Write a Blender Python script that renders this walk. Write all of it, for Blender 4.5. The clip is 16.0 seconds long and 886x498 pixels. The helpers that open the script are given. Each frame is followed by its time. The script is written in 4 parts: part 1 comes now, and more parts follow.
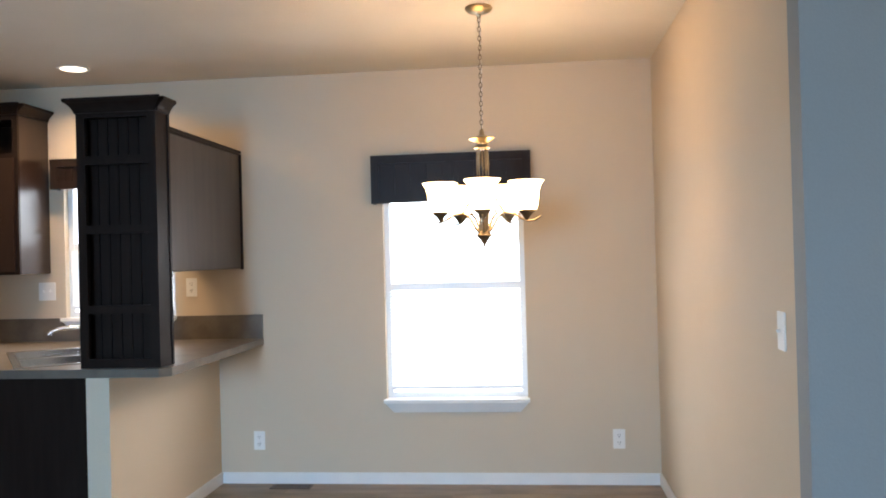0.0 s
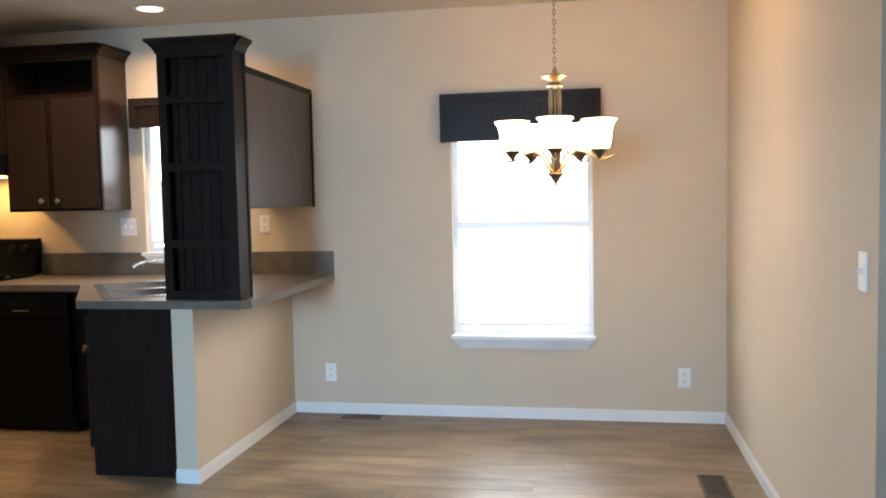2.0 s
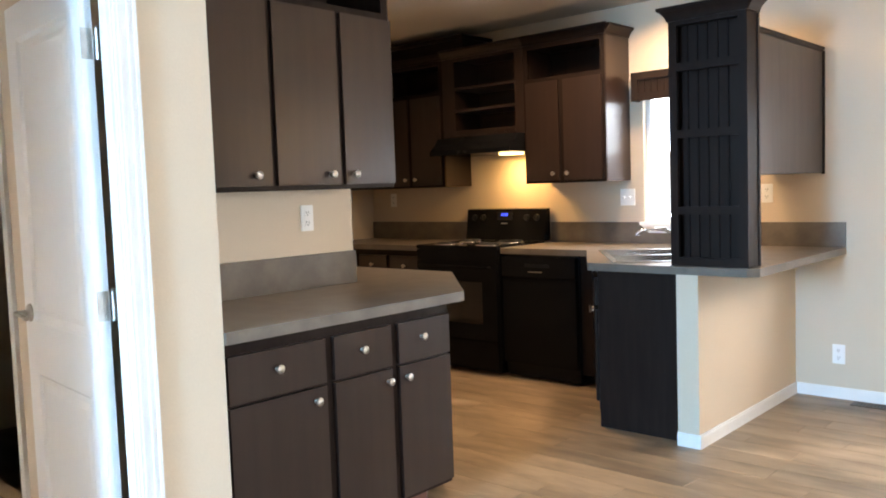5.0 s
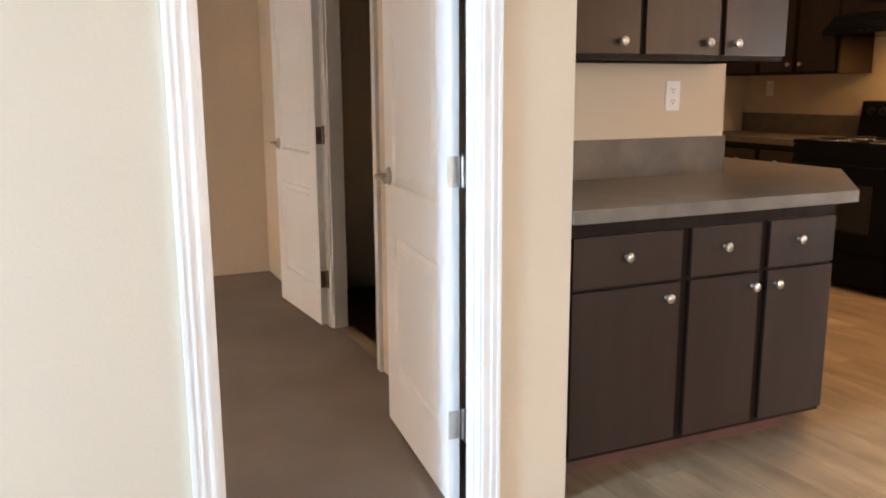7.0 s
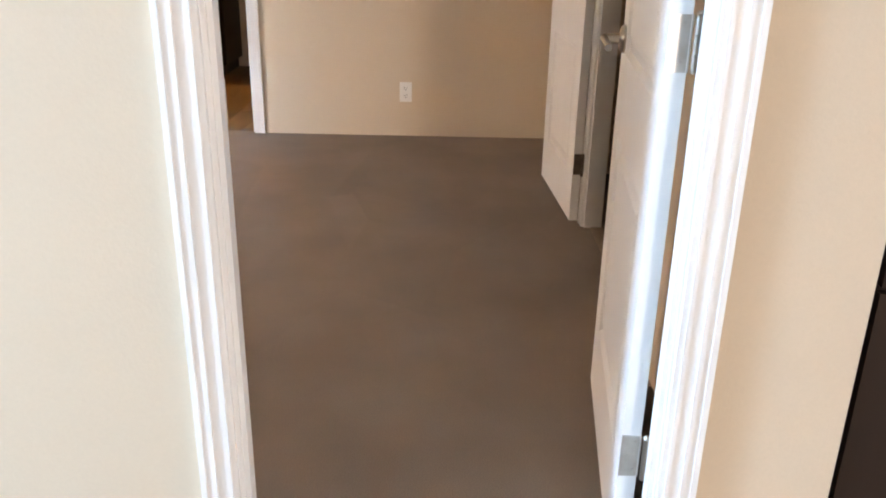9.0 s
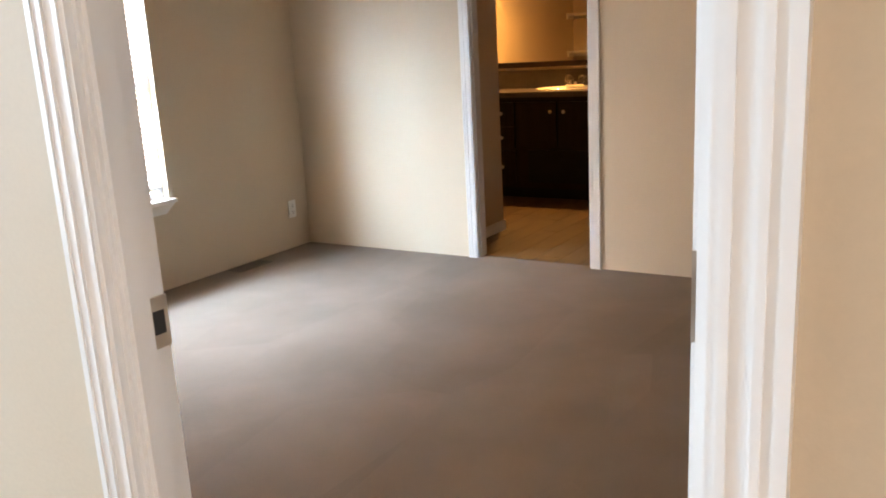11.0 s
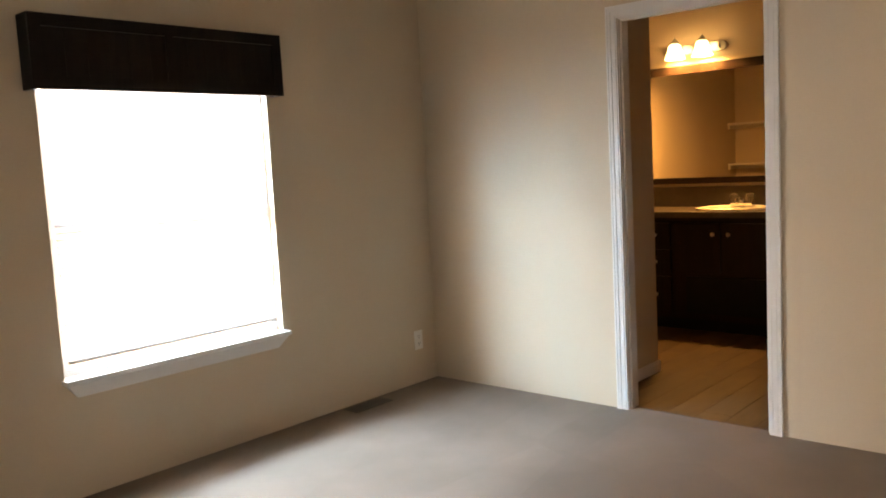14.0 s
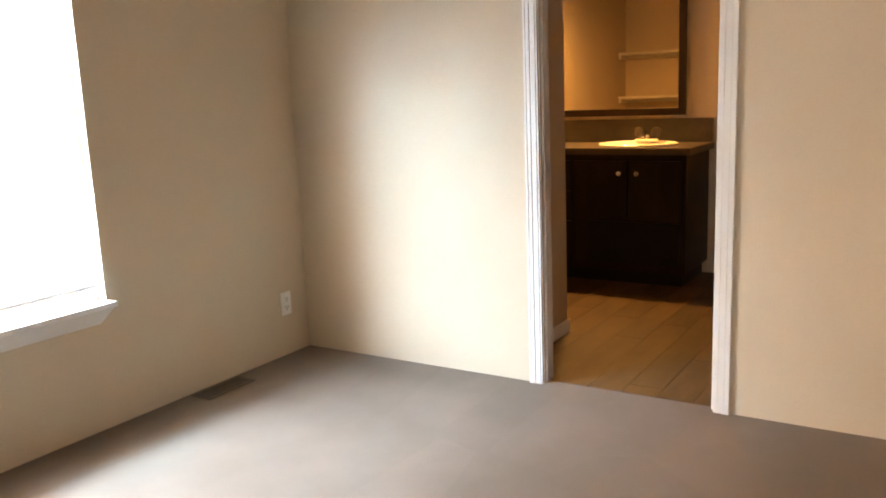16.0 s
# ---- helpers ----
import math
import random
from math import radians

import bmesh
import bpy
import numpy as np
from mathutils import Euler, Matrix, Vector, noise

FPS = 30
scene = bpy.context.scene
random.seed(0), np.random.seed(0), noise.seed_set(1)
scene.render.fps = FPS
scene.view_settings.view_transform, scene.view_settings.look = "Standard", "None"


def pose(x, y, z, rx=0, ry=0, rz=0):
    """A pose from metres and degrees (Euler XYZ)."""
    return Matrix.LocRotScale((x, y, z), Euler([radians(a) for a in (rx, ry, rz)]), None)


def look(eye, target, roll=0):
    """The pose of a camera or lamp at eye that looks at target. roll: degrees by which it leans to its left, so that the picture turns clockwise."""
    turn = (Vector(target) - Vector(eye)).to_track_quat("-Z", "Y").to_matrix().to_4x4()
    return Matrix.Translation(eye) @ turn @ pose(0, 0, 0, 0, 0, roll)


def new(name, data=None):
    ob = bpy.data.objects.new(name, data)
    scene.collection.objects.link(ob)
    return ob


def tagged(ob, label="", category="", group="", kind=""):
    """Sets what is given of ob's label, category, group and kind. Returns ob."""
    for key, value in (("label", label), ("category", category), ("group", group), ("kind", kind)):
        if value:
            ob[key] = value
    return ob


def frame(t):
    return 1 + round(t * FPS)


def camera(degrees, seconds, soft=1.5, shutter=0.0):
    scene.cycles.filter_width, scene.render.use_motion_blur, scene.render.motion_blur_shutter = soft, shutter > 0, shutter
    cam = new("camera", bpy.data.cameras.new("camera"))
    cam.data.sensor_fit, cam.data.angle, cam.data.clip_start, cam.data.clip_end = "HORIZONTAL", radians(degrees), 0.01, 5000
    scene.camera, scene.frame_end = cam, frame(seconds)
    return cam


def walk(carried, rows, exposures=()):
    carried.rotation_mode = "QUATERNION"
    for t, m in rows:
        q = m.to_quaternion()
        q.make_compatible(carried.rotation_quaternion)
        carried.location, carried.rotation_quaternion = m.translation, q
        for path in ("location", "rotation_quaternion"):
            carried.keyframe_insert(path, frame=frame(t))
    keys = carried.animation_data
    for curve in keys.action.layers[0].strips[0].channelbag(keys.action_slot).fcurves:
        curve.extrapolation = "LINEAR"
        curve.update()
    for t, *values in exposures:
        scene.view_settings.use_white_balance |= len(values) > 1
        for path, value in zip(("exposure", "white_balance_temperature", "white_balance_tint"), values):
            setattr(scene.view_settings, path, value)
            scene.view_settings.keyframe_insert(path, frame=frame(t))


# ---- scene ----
cam = camera(56.35, 16.0, 1.9)
PATH = [
    (0.0, pose(0.165, -0.210, 1.390, 90.43, 1.46, 6.08)),
    (0.5, pose(0.156, -0.231, 1.390, 89.21, 1.27, 5.77)),
    (1.0, pose(0.141, -0.247, 1.390, 87.81, 0.93, 5.57)),
    (1.5, pose(0.130, -0.257, 1.388, 86.76, 0.91, 6.65)),
    (2.0, pose(0.107, -0.270, 1.384, 86.36, 1.11, 10.04)),
    (2.5, pose(0.074, -0.286, 1.379, 86.33, 1.33, 15.14)),
    (3.0, pose(0.041, -0.302, 1.356, 86.35, 1.33, 20.69)),
    (3.2, pose(-0.013, -0.304, 1.339, 86.40, 1.27, 22.34)),
    (5.3, look((-0.048, -0.384, 1.314), (-1.484, 1.0, 1.165), -1.9)),
    (5.5, look((-0.053, -0.398, 1.305), (-1.555, 0.913, 1.151), -1.8)),
    (6.0, look((-0.093, -0.399, 1.301), (-1.71, 0.761, 1.097), -2.0)),
    (6.5, look((-0.152, -0.365, 1.257), (-1.844, 0.664, 0.974), -1.6)),
    (7.0, look((-0.272, -0.214, 1.243), (-2.066, 0.586, 0.864), -0.3)),
    (7.5, look((-0.429, -0.059, 1.202), (-2.271, 0.549, 0.716), 0.7)),
    (8.0, look((-0.656, 0.097, 1.178), (-2.509, 0.545, 0.573), 0.5)),
    (8.2, look((-0.738, 0.157, 1.176), (-2.595, 0.525, 0.532), 0.6)),
    (10.5, look((-1.582, 0.847, 1.216), (-3.308, 0.037, 0.614), -1.6)),
    (11.0, look((-1.645, 0.935, 1.247), (-3.296, -0.093, 0.781), -3.1)),
    (11.5, look((-1.662, 0.959, 1.286), (-3.296, -0.161, 1.013), -3.2)),
    (12.0, look((-1.653, 0.949, 1.341), (-3.28, -0.204, 1.196), -2.3)),
    (12.5, look((-1.735, 0.900, 1.351), (-3.351, -0.274, 1.244), -1.5)),
    (13.0, pose(-1.904, 0.796, 1.376, 86.42, 1.73, 126.70)),
    (13.5, pose(-2.049, 0.698, 1.373, 85.25, 2.42, 128.67)),
    (14.0, pose(-2.184, 0.613, 1.333, 84.03, 3.06, 131.26)),
    (14.5, pose(-2.262, 0.513, 1.289, 82.72, 3.23, 129.17)),
    (15.0, pose(-2.382, 0.363, 1.268, 80.99, 3.70, 123.57)),
    (15.5, pose(-2.594, 0.189, 1.267, 79.52, 2.65, 121.64)),
    (16.0, pose(-2.804, 0.004, 1.266, 79.34, 2.26, 121.85)),
]
EXPOSURES = [(0.0, -0.65, 6950, 17), (3.2, -0.3, 6950, 16), (5.3, 0.2, 7000, 17), (6.0, -0.15, 8000, 23), (6.5, -0.2, 8400, 26), (7.5, 0.0, 8200, 27), (8.2, 0.0, 8200, 27),
             (10.3, -0.15, 8600, 27), (11.0, -0.35, 9100, 28), (11.5, -0.65, 9400, 28), (12.0, -0.65, 9600, 26), (13.5, -0.65, 9800, 25), (14.5, -0.5, 9300, 25), (15.0, -0.35, 9500, 26), (15.5, -0.1, 9600, 27), (16.0, -0.05, 9600, 27)]
walk(cam, PATH, EXPOSURES)

# ---- daylight and lamps ----
world = bpy.data.worlds.new("world")
scene.world = world
world.use_nodes = True
wn = world.node_tree
sky = wn.nodes.new("ShaderNodeTexSky")
sky.sky_type, sky.sun_disc = "NISHITA", False
sky.sun_elevation, sky.sun_rotation = radians(40), radians(200)
wn.nodes["Background"].inputs["Strength"].default_value = 0.12
wn.links.new(sky.outputs[0], wn.nodes["Background"].inputs["Color"])

DAY = (0.75, 0.89, 1.0)
COOL = (0.26, 0.60, 1.0)
WARM = (1.0, 0.54, 0.21)


def lamp(name, kind, m, power, colour, size=0.1, size_y=0.0, spread=180):
    data = bpy.data.lights.new(name, kind)
    data.energy, data.color = power, colour
    if kind == "AREA":
        data.shape, data.size, data.size_y = ("RECTANGLE", size, size_y) if size_y else ("DISK", size, size)
        data.spread = radians(spread)
    else:
        data.shadow_soft_size = size
        if kind == "SPOT":
            data.spot_size, data.spot_blend = radians(spread), 0.6
    ob = new(name, data)
    ob.matrix_world = m
    return ob


sun = lamp("sun", "SUN", look((20, 30, 40), (0, 0, 0)), 2.0, (1.0, 0.95, 0.88))
sun.data.angle = radians(2)
# sky light in the window openings, and the sky above each that shines down through it
lamp("dining_window_light", "AREA", look((-0.305, 4.93, 1.225), (-0.305, 0, 1.24)), 70, DAY, 0.92, 1.44)
lamp("kitchen_window_light", "AREA", look((-2.435, 4.93, 1.52), (-2.435, 0, 1.52)), 34, DAY, 0.78, 1.0)
lamp("bedroom_window_light", "AREA", look((-4.21, -2.955, 1.24), (-4.21, 3, 1.24)), 165, (1.0, 0.87, 0.68), 1.18, 1.44)
lamp("bedroom_sky_light", "AREA", look((-1.5, -4.5, 2.25), (-4.4, -2.83, 1.15)), 2300, COOL, 1.7, 2.0)
lamp("bedroom_high_sky_light", "AREA", look((-4.1, -4.35, 3.3), (-4.2, -2.9, 1.1)), 1700, COOL, 2.4, 0.9)
lamp("dining_sky_light", "AREA", look((-0.1, 7.1, 3.1), (-0.4, 4.4, 0.9)), 300, DAY, 3.4, 2.6)
lamp("living_window_light", "AREA", look((-0.7, -2.945, 1.35), (-0.7, 3, 1.35)), 75, (0.52, 0.77, 1.0), 2.0, 1.5)
lamp("living_side_window_light", "AREA", look((4.72, 1.75, 1.1), (0, 1.4, 1.1)), 225, DAY, 0.5, 1.8)
# lamps of the place
CH = (-0.047, 3.60)
for k in range(5):
    a = radians(-88 + 72 * k)
    lamp("chandelier_bulb", "POINT", pose(CH[0] + 0.205 * math.cos(a), CH[1] + 0.205 * math.sin(a), 1.685), 0.9, WARM, 0.03)
RECESSED = [(-2.45, 4.335), (-3.11, 3.775)]
for x, y in RECESSED:
    lamp("recessed_bulb", "AREA", look((x, y, 2.521), (x, y, 0)), 22, (1.0, 0.74, 0.45), 0.14, spread=150)
lamp("hood_bulb", "AREA", look((-3.80, 4.60, 1.553), (-3.80, 4.62, 0)), 6.0, (1.0, 0.62, 0.22), 0.12)
VAN = [(-8.28, -2.30, 2.08), (-8.28, -2.08, 2.08)]
for p in VAN:
    lamp("vanity_bulb", "POINT", pose(p[0], p[1], p[2]), 110, (1.0, 0.55, 0.17), 0.05)


# ---- materials ----
def material(name, colour, rough=0.5, metal=0.0, second=None, scale=6.0, stretch=(1, 1, 1), fine=0.0, fine_scale=200.0,
             bump=0.0, detail=4.0, vary=0.0, coat=0.0, mix=(0.35, 0.65), spec=0.5, shift=False):
    mat = bpy.data.materials.new(name)
    mat.use_nodes = True
    t = mat.node_tree
    b = t.nodes["Principled BSDF"]
    b.inputs["Roughness"].default_value, b.inputs["Metallic"].default_value = rough, metal
    b.inputs["Coat Weight"].default_value = coat
    b.inputs["Specular IOR Level"].default_value = spec
    b.inputs["Base Color"].default_value = (*colour, 1)
    if second is None and not bump and not vary:
        return mat
    co = t.nodes.new("ShaderNodeTexCoord")
    mp = t.nodes.new("ShaderNodeMapping")
    mp.inputs["Scale"].default_value = stretch
    t.links.new(co.outputs["Object"], mp.inputs["Vector"])
    if shift:
        rnd = t.nodes.new("ShaderNodeObjectInfo")
        far = t.nodes.new("ShaderNodeMath")
        far.operation = "MULTIPLY"
        t.links.new(rnd.outputs["Random"], far.inputs[0])
        far.inputs[1].default_value = 70.0
        t.links.new(far.outputs[0], mp.inputs["Location"])
    n1 = t.nodes.new("ShaderNodeTexNoise")
    n1.inputs["Scale"].default_value, n1.inputs["Detail"].default_value = scale, detail
    t.links.new(mp.outputs[0], n1.inputs["Vector"])
    n2 = t.nodes.new("ShaderNodeTexNoise")
    n2.inputs["Scale"].default_value, n2.inputs["Detail"].default_value = fine_scale, 3.0
    t.links.new(mp.outputs[0], n2.inputs["Vector"])
    ramp = t.nodes.new("ShaderNodeMapRange")
    ramp.inputs["From Min"].default_value, ramp.inputs["From Max"].default_value = mix
    t.links.new(n1.outputs["Fac"], ramp.inputs["Value"])
    mixer = t.nodes.new("ShaderNodeMix")
    mixer.data_type = "RGBA"
    mixer.inputs["A"].default_value = (*colour, 1)
    mixer.inputs["B"].default_value = (*(second or colour), 1)
    t.links.new(ramp.outputs[0], mixer.inputs["Factor"])
    out = mixer.outputs["Result"]
    if fine or vary:
        hsv = t.nodes.new("ShaderNodeHueSaturation")
        t.links.new(out, hsv.inputs["Color"])
        add = t.nodes.new("ShaderNodeMath")
        add.operation = "MULTIPLY_ADD"
        t.links.new(n2.outputs["Fac"], add.inputs[0])
        add.inputs[1].default_value, add.inputs[2].default_value = 2 * fine, 1 - fine
        value = add.outputs[0]
        if vary:
            info = t.nodes.new("ShaderNodeObjectInfo")
            more = t.nodes.new("ShaderNodeMath")
            more.operation = "MULTIPLY_ADD"
            t.links.new(info.outputs["Random"], more.inputs[0])
            more.inputs[1].default_value = 2 * vary
            shift = t.nodes.new("ShaderNodeMath")
            shift.operation = "SUBTRACT"
            t.links.new(value, shift.inputs[0])
            shift.inputs[1].default_value = vary
            t.links.new(shift.outputs[0], more.inputs[2])
            value = more.outputs[0]
        t.links.new(value, hsv.inputs["Value"])
        out = hsv.outputs[0]
    t.links.new(out, b.inputs["Base Color"])
    if bump:
        bp = t.nodes.new("ShaderNodeBump")
        bp.inputs["Strength"].default_value, bp.inputs["Distance"].default_value = bump, 0.004
        t.links.new(n2.outputs["Fac"], bp.inputs["Height"])
        t.links.new(bp.outputs[0], b.inputs["Normal"])
    return mat


def glow(name, colour, strength, base=(0.9, 0.9, 0.88)):
    mat = material(name, base, 0.4)
    b = mat.node_tree.nodes["Principled BSDF"]
    b.inputs["Emission Color"].default_value, b.inputs["Emission Strength"].default_value = (*colour, 1), strength
    return mat


def clear(name, rough=0.0, colour=(1, 1, 1)):
    mat = material(name, colour, rough)
    b = mat.node_tree.nodes["Principled BSDF"]
    b.inputs["Transmission Weight"].default_value = 1.0
    b.inputs["IOR"].default_value = 1.45
    return mat


def thin_sheet(name, colour, through_light):
    mat = material(name, colour, 0.5)
    t = mat.node_tree
    tr, mx = t.nodes.new("ShaderNodeBsdfTranslucent"), t.nodes.new("ShaderNodeMixShader")
    tr.inputs["Color"].default_value = (*colour, 1)
    mx.inputs["Fac"].default_value = through_light
    t.links.new(t.nodes["Principled BSDF"].outputs[0], mx.inputs[1])
    t.links.new(tr.outputs[0], mx.inputs[2])
    t.links.new(mx.outputs[0], t.nodes["Material Output"].inputs["Surface"])
    return mat


PAINT = material("wall_paint", (0.63, 0.518, 0.390), 0.75, second=(0.60, 0.493, 0.370), scale=1.2, fine=0.035, fine_scale=140, bump=0.13)
# copy of the wall paint with dim blue daylight put into its colour
PAINT_BLUELIT = material("wall_paint_bluelit", (0.27, 0.30, 0.315), 0.75, second=(0.25, 0.28, 0.295), scale=1.2, fine=0.035, fine_scale=140, bump=0.13)
CEIL = material("ceiling_paint", (0.66, 0.61, 0.54), 0.85, second=(0.62, 0.57, 0.50), scale=1.5, fine=0.03, fine_scale=120, bump=0.35)
TRIM = material("white_trim", (0.80, 0.79, 0.77), 0.35, second=(0.76, 0.75, 0.73), scale=5, fine=0.02, fine_scale=90, bump=0.02)
DOORW = material("white_door", (0.80, 0.79, 0.77), 0.42, second=(0.77, 0.76, 0.74), scale=3, stretch=(1, 1, 0.1), fine=0.02, fine_scale=140, bump=0.05)
CARPET = material("carpet", (0.262, 0.210, 0.172), 0.95, second=(0.224, 0.180, 0.147), scale=2.3, detail=7, fine=0.30, fine_scale=330, bump=0.9, spec=0.1)


def brushed(mat, size, amount):
    """Broad bands of brushed pile, lighter and darker by a little, with wandering edges."""
    t = mat.node_tree
    b = t.nodes["Principled BSDF"]
    was = b.inputs["Base Color"].links[0].from_socket
    co, wave, mp = t.nodes.new("ShaderNodeTexCoord"), t.nodes.new("ShaderNodeTexVoronoi"), t.nodes.new("ShaderNodeMapping")
    mp.inputs["Scale"].default_value, mp.inputs["Rotation"].default_value = (1.0, 2.6, 1.0), (0, 0, 0.6)
    wave.inputs["Scale"].default_value, wave.inputs["Randomness"].default_value = size, 1.0
    hsv, away = t.nodes.new("ShaderNodeHueSaturation"), t.nodes.new("ShaderNodeMapRange")
    away.inputs["To Min"].default_value, away.inputs["To Max"].default_value = 1 - amount, 1 + amount
    t.links.new(co.outputs["Object"], mp.inputs["Vector"])
    t.links.new(mp.outputs[0], wave.inputs["Vector"])
    t.links.new(wave.outputs["Color"], away.inputs["Value"])
    t.links.new(away.outputs[0], hsv.inputs["Value"])
    t.links.new(was, hsv.inputs["Color"])
    t.links.new(hsv.outputs[0], b.inputs["Base Color"])


brushed(CARPET, 0.9, 0.055)
PLANK = material("vinyl_plank", (0.335, 0.235, 0.148), 0.42, second=(0.185, 0.128, 0.08), scale=2.4, stretch=(1.0, 3.4, 1), detail=8, fine=0.16, fine_scale=16, bump=0.06, vary=0.07, shift=True)
# the same plank for the bathroom, its dimness put into a darker colour
PLANK_SHADED = material("vinyl_plank_shaded", (0.090, 0.054, 0.028), 0.5, spec=0.25, second=(0.052, 0.031, 0.016), scale=2.4, stretch=(1.0, 3.4, 1), detail=8, fine=0.16, fine_scale=16, bump=0.06, vary=0.07, shift=True)
SUBFLOOR = material("plank_joint", (0.08, 0.06, 0.045), 0.7, second=(0.06, 0.045, 0.035), scale=4)
ESPRESSO = material("espresso_wood", (0.020, 0.0128, 0.0105), 0.36, second=(0.015, 0.0093, 0.0077), scale=4, stretch=(6, 6, 0.5), detail=6, fine=0.12, fine_scale=22, bump=0.06, vary=0.05, spec=0.10)
LACQUER = material("lacquered_espresso_wood", (0.026, 0.0145, 0.0108), 0.31, second=(0.020, 0.0112, 0.0084), scale=4, stretch=(6, 6, 0.5), detail=6, fine=0.08, fine_scale=22, vary=0.05, spec=0.45)
DARKLAM = material("dark_laminate", (0.062, 0.050, 0.040), 0.35, second=(0.042, 0.034, 0.028), scale=9, detail=8, fine=0.10, fine_scale=60, bump=0.03)
PANEL = material("cabinet_panel", (0.072, 0.055, 0.046), 0.42, second=(0.055, 0.041, 0.035), scale=4, stretch=(5, 5, 0.6), detail=6, fine=0.10, fine_scale=20, bump=0.05)
TOEKICK = material("toe_kick", (0.14, 0.055, 0.04), 0.5, second=(0.09, 0.04, 0.03), scale=5)
LAMINATE = material("stone_laminate", (0.165, 0.138, 0.112), 0.32, second=(0.118, 0.098, 0.08), scale=9, detail=8, fine=0.10, fine_scale=60, bump=0.03)
BLACK = material("black_enamel", (0.006, 0.006, 0.007), 0.14, second=(0.008, 0.008, 0.009), scale=3, spec=0.09)
BLACKGLASS = material("black_glass", (0.006, 0.006, 0.007), 0.06, coat=0.3)
BLACKMATT = material("black_plastic", (0.012, 0.012, 0.013), 0.45, second=(0.009, 0.009, 0.010), scale=8, spec=0.12)
STEEL = material("stainless_steel", (0.60, 0.60, 0.60), 0.26, 1.0, second=(0.52, 0.52, 0.52), scale=6, stretch=(1, 12, 1), fine=0.04, fine_scale=60)
CHROME = material("chrome", (0.75, 0.75, 0.76), 0.10, 1.0)
NICKEL = material("brushed_nickel", (0.62, 0.59, 0.54), 0.30, 1.0, second=(0.46, 0.42, 0.37), scale=20)
BRONZE = material("chandelier_metal", (0.42, 0.33, 0.21), 0.32, 1.0, second=(0.34, 0.27, 0.18), scale=20)
AGED = material("aged_hinge_metal", (0.20, 0.16, 0.13), 0.4, 1.0, second=(0.15, 0.12, 0.10), scale=20)
PLASTIC = material("white_plastic", (0.82, 0.81, 0.78), 0.35)
SLOT = material("socket_slot", (0.03, 0.03, 0.03), 0.6)
VINYL = material("white_vinyl", (0.84, 0.85, 0.86), 0.35, second=(0.80, 0.81, 0.82), scale=4)
SLAT = thin_sheet("blind_slat", (0.86, 0.87, 0.88), 0.45)
GLASS = clear("window_glass")
SHADE = glow("lit_frosted_glass", (1.0, 0.66, 0.32), 25.0)
BULB = glow("lit_bulb", (1.0, 0.72, 0.34), 9.0)
LENS = glow("recessed_lens", (1.0, 0.88, 0.70), 7.0)
BLUE = glow("blue_display", (0.05, 0.10, 1.0), 2.5, (0.01, 0.01, 0.02))
MIRROR = material("mirror_glass", (0.92, 0.92, 0.92), 0.01, 1.0)
PORCELAIN = material("porcelain", (0.80, 0.77, 0.70), 0.15)
SHELFW = material("white_shelf", (0.72, 0.68, 0.60), 0.5)
VENT = material("brown_vent", (0.10, 0.075, 0.055), 0.5, 0.3)
ACRYLIC = clear("clear_acrylic", 0.05)


# ---- mesh helpers ----
def box(bm, x0, x1, y0, y1, z0, z1, m=None):
    vs = [bm.verts.new((x, y, z)) for x in (x0, x1) for y in (y0, y1) for z in (z0, z1)]
    for f in ((0, 1, 3, 2), (4, 6, 7, 5), (0, 4, 5, 1), (2, 3, 7, 6), (0, 2, 6, 4), (1, 5, 7, 3)):
        bm.faces.new([vs[i] for i in f])
    if m is not None:
        bmesh.ops.transform(bm, matrix=m, verts=vs)
    return vs


def prism(bm, outline, z0, z1, m=None):
    """An outline in x and y, raised from z0 to z1."""
    lo = [bm.verts.new((x, y, z0)) for x, y in outline]
    hi = [bm.verts.new((x, y, z1)) for x, y in outline]
    n = len(outline)
    bm.faces.new(lo[::-1]), bm.faces.new(hi)
    for i in range(n):
        bm.faces.new((lo[i], lo[(i + 1) % n], hi[(i + 1) % n], hi[i]))
    if m is not None:
        bmesh.ops.transform(bm, matrix=m, verts=lo + hi)


def turned(bm, profile, m=None, seg=20):
    """A profile of (radius, z) turned round the z axis."""
    rings, made = [], []
    for r, z in profile:
        ring = [bm.verts.new((r * math.cos(2 * math.pi * k / seg), r * math.sin(2 * math.pi * k / seg), z)) for k in range(seg)]
        rings.append(ring)
        made += ring
    for a, b in zip(rings, rings[1:]):
        for k in range(seg):
            bm.faces.new((a[k], a[(k + 1) % seg], b[(k + 1) % seg], b[k]))
    for ring, flip in ((rings[0], True), (rings[-1], False)):
        if Vector(ring[0].co - ring[seg // 2].co).length > 0.002:
            bm.faces.new(ring[::-1] if flip else ring)
    if m is not None:
        bmesh.ops.transform(bm, matrix=m, verts=made)


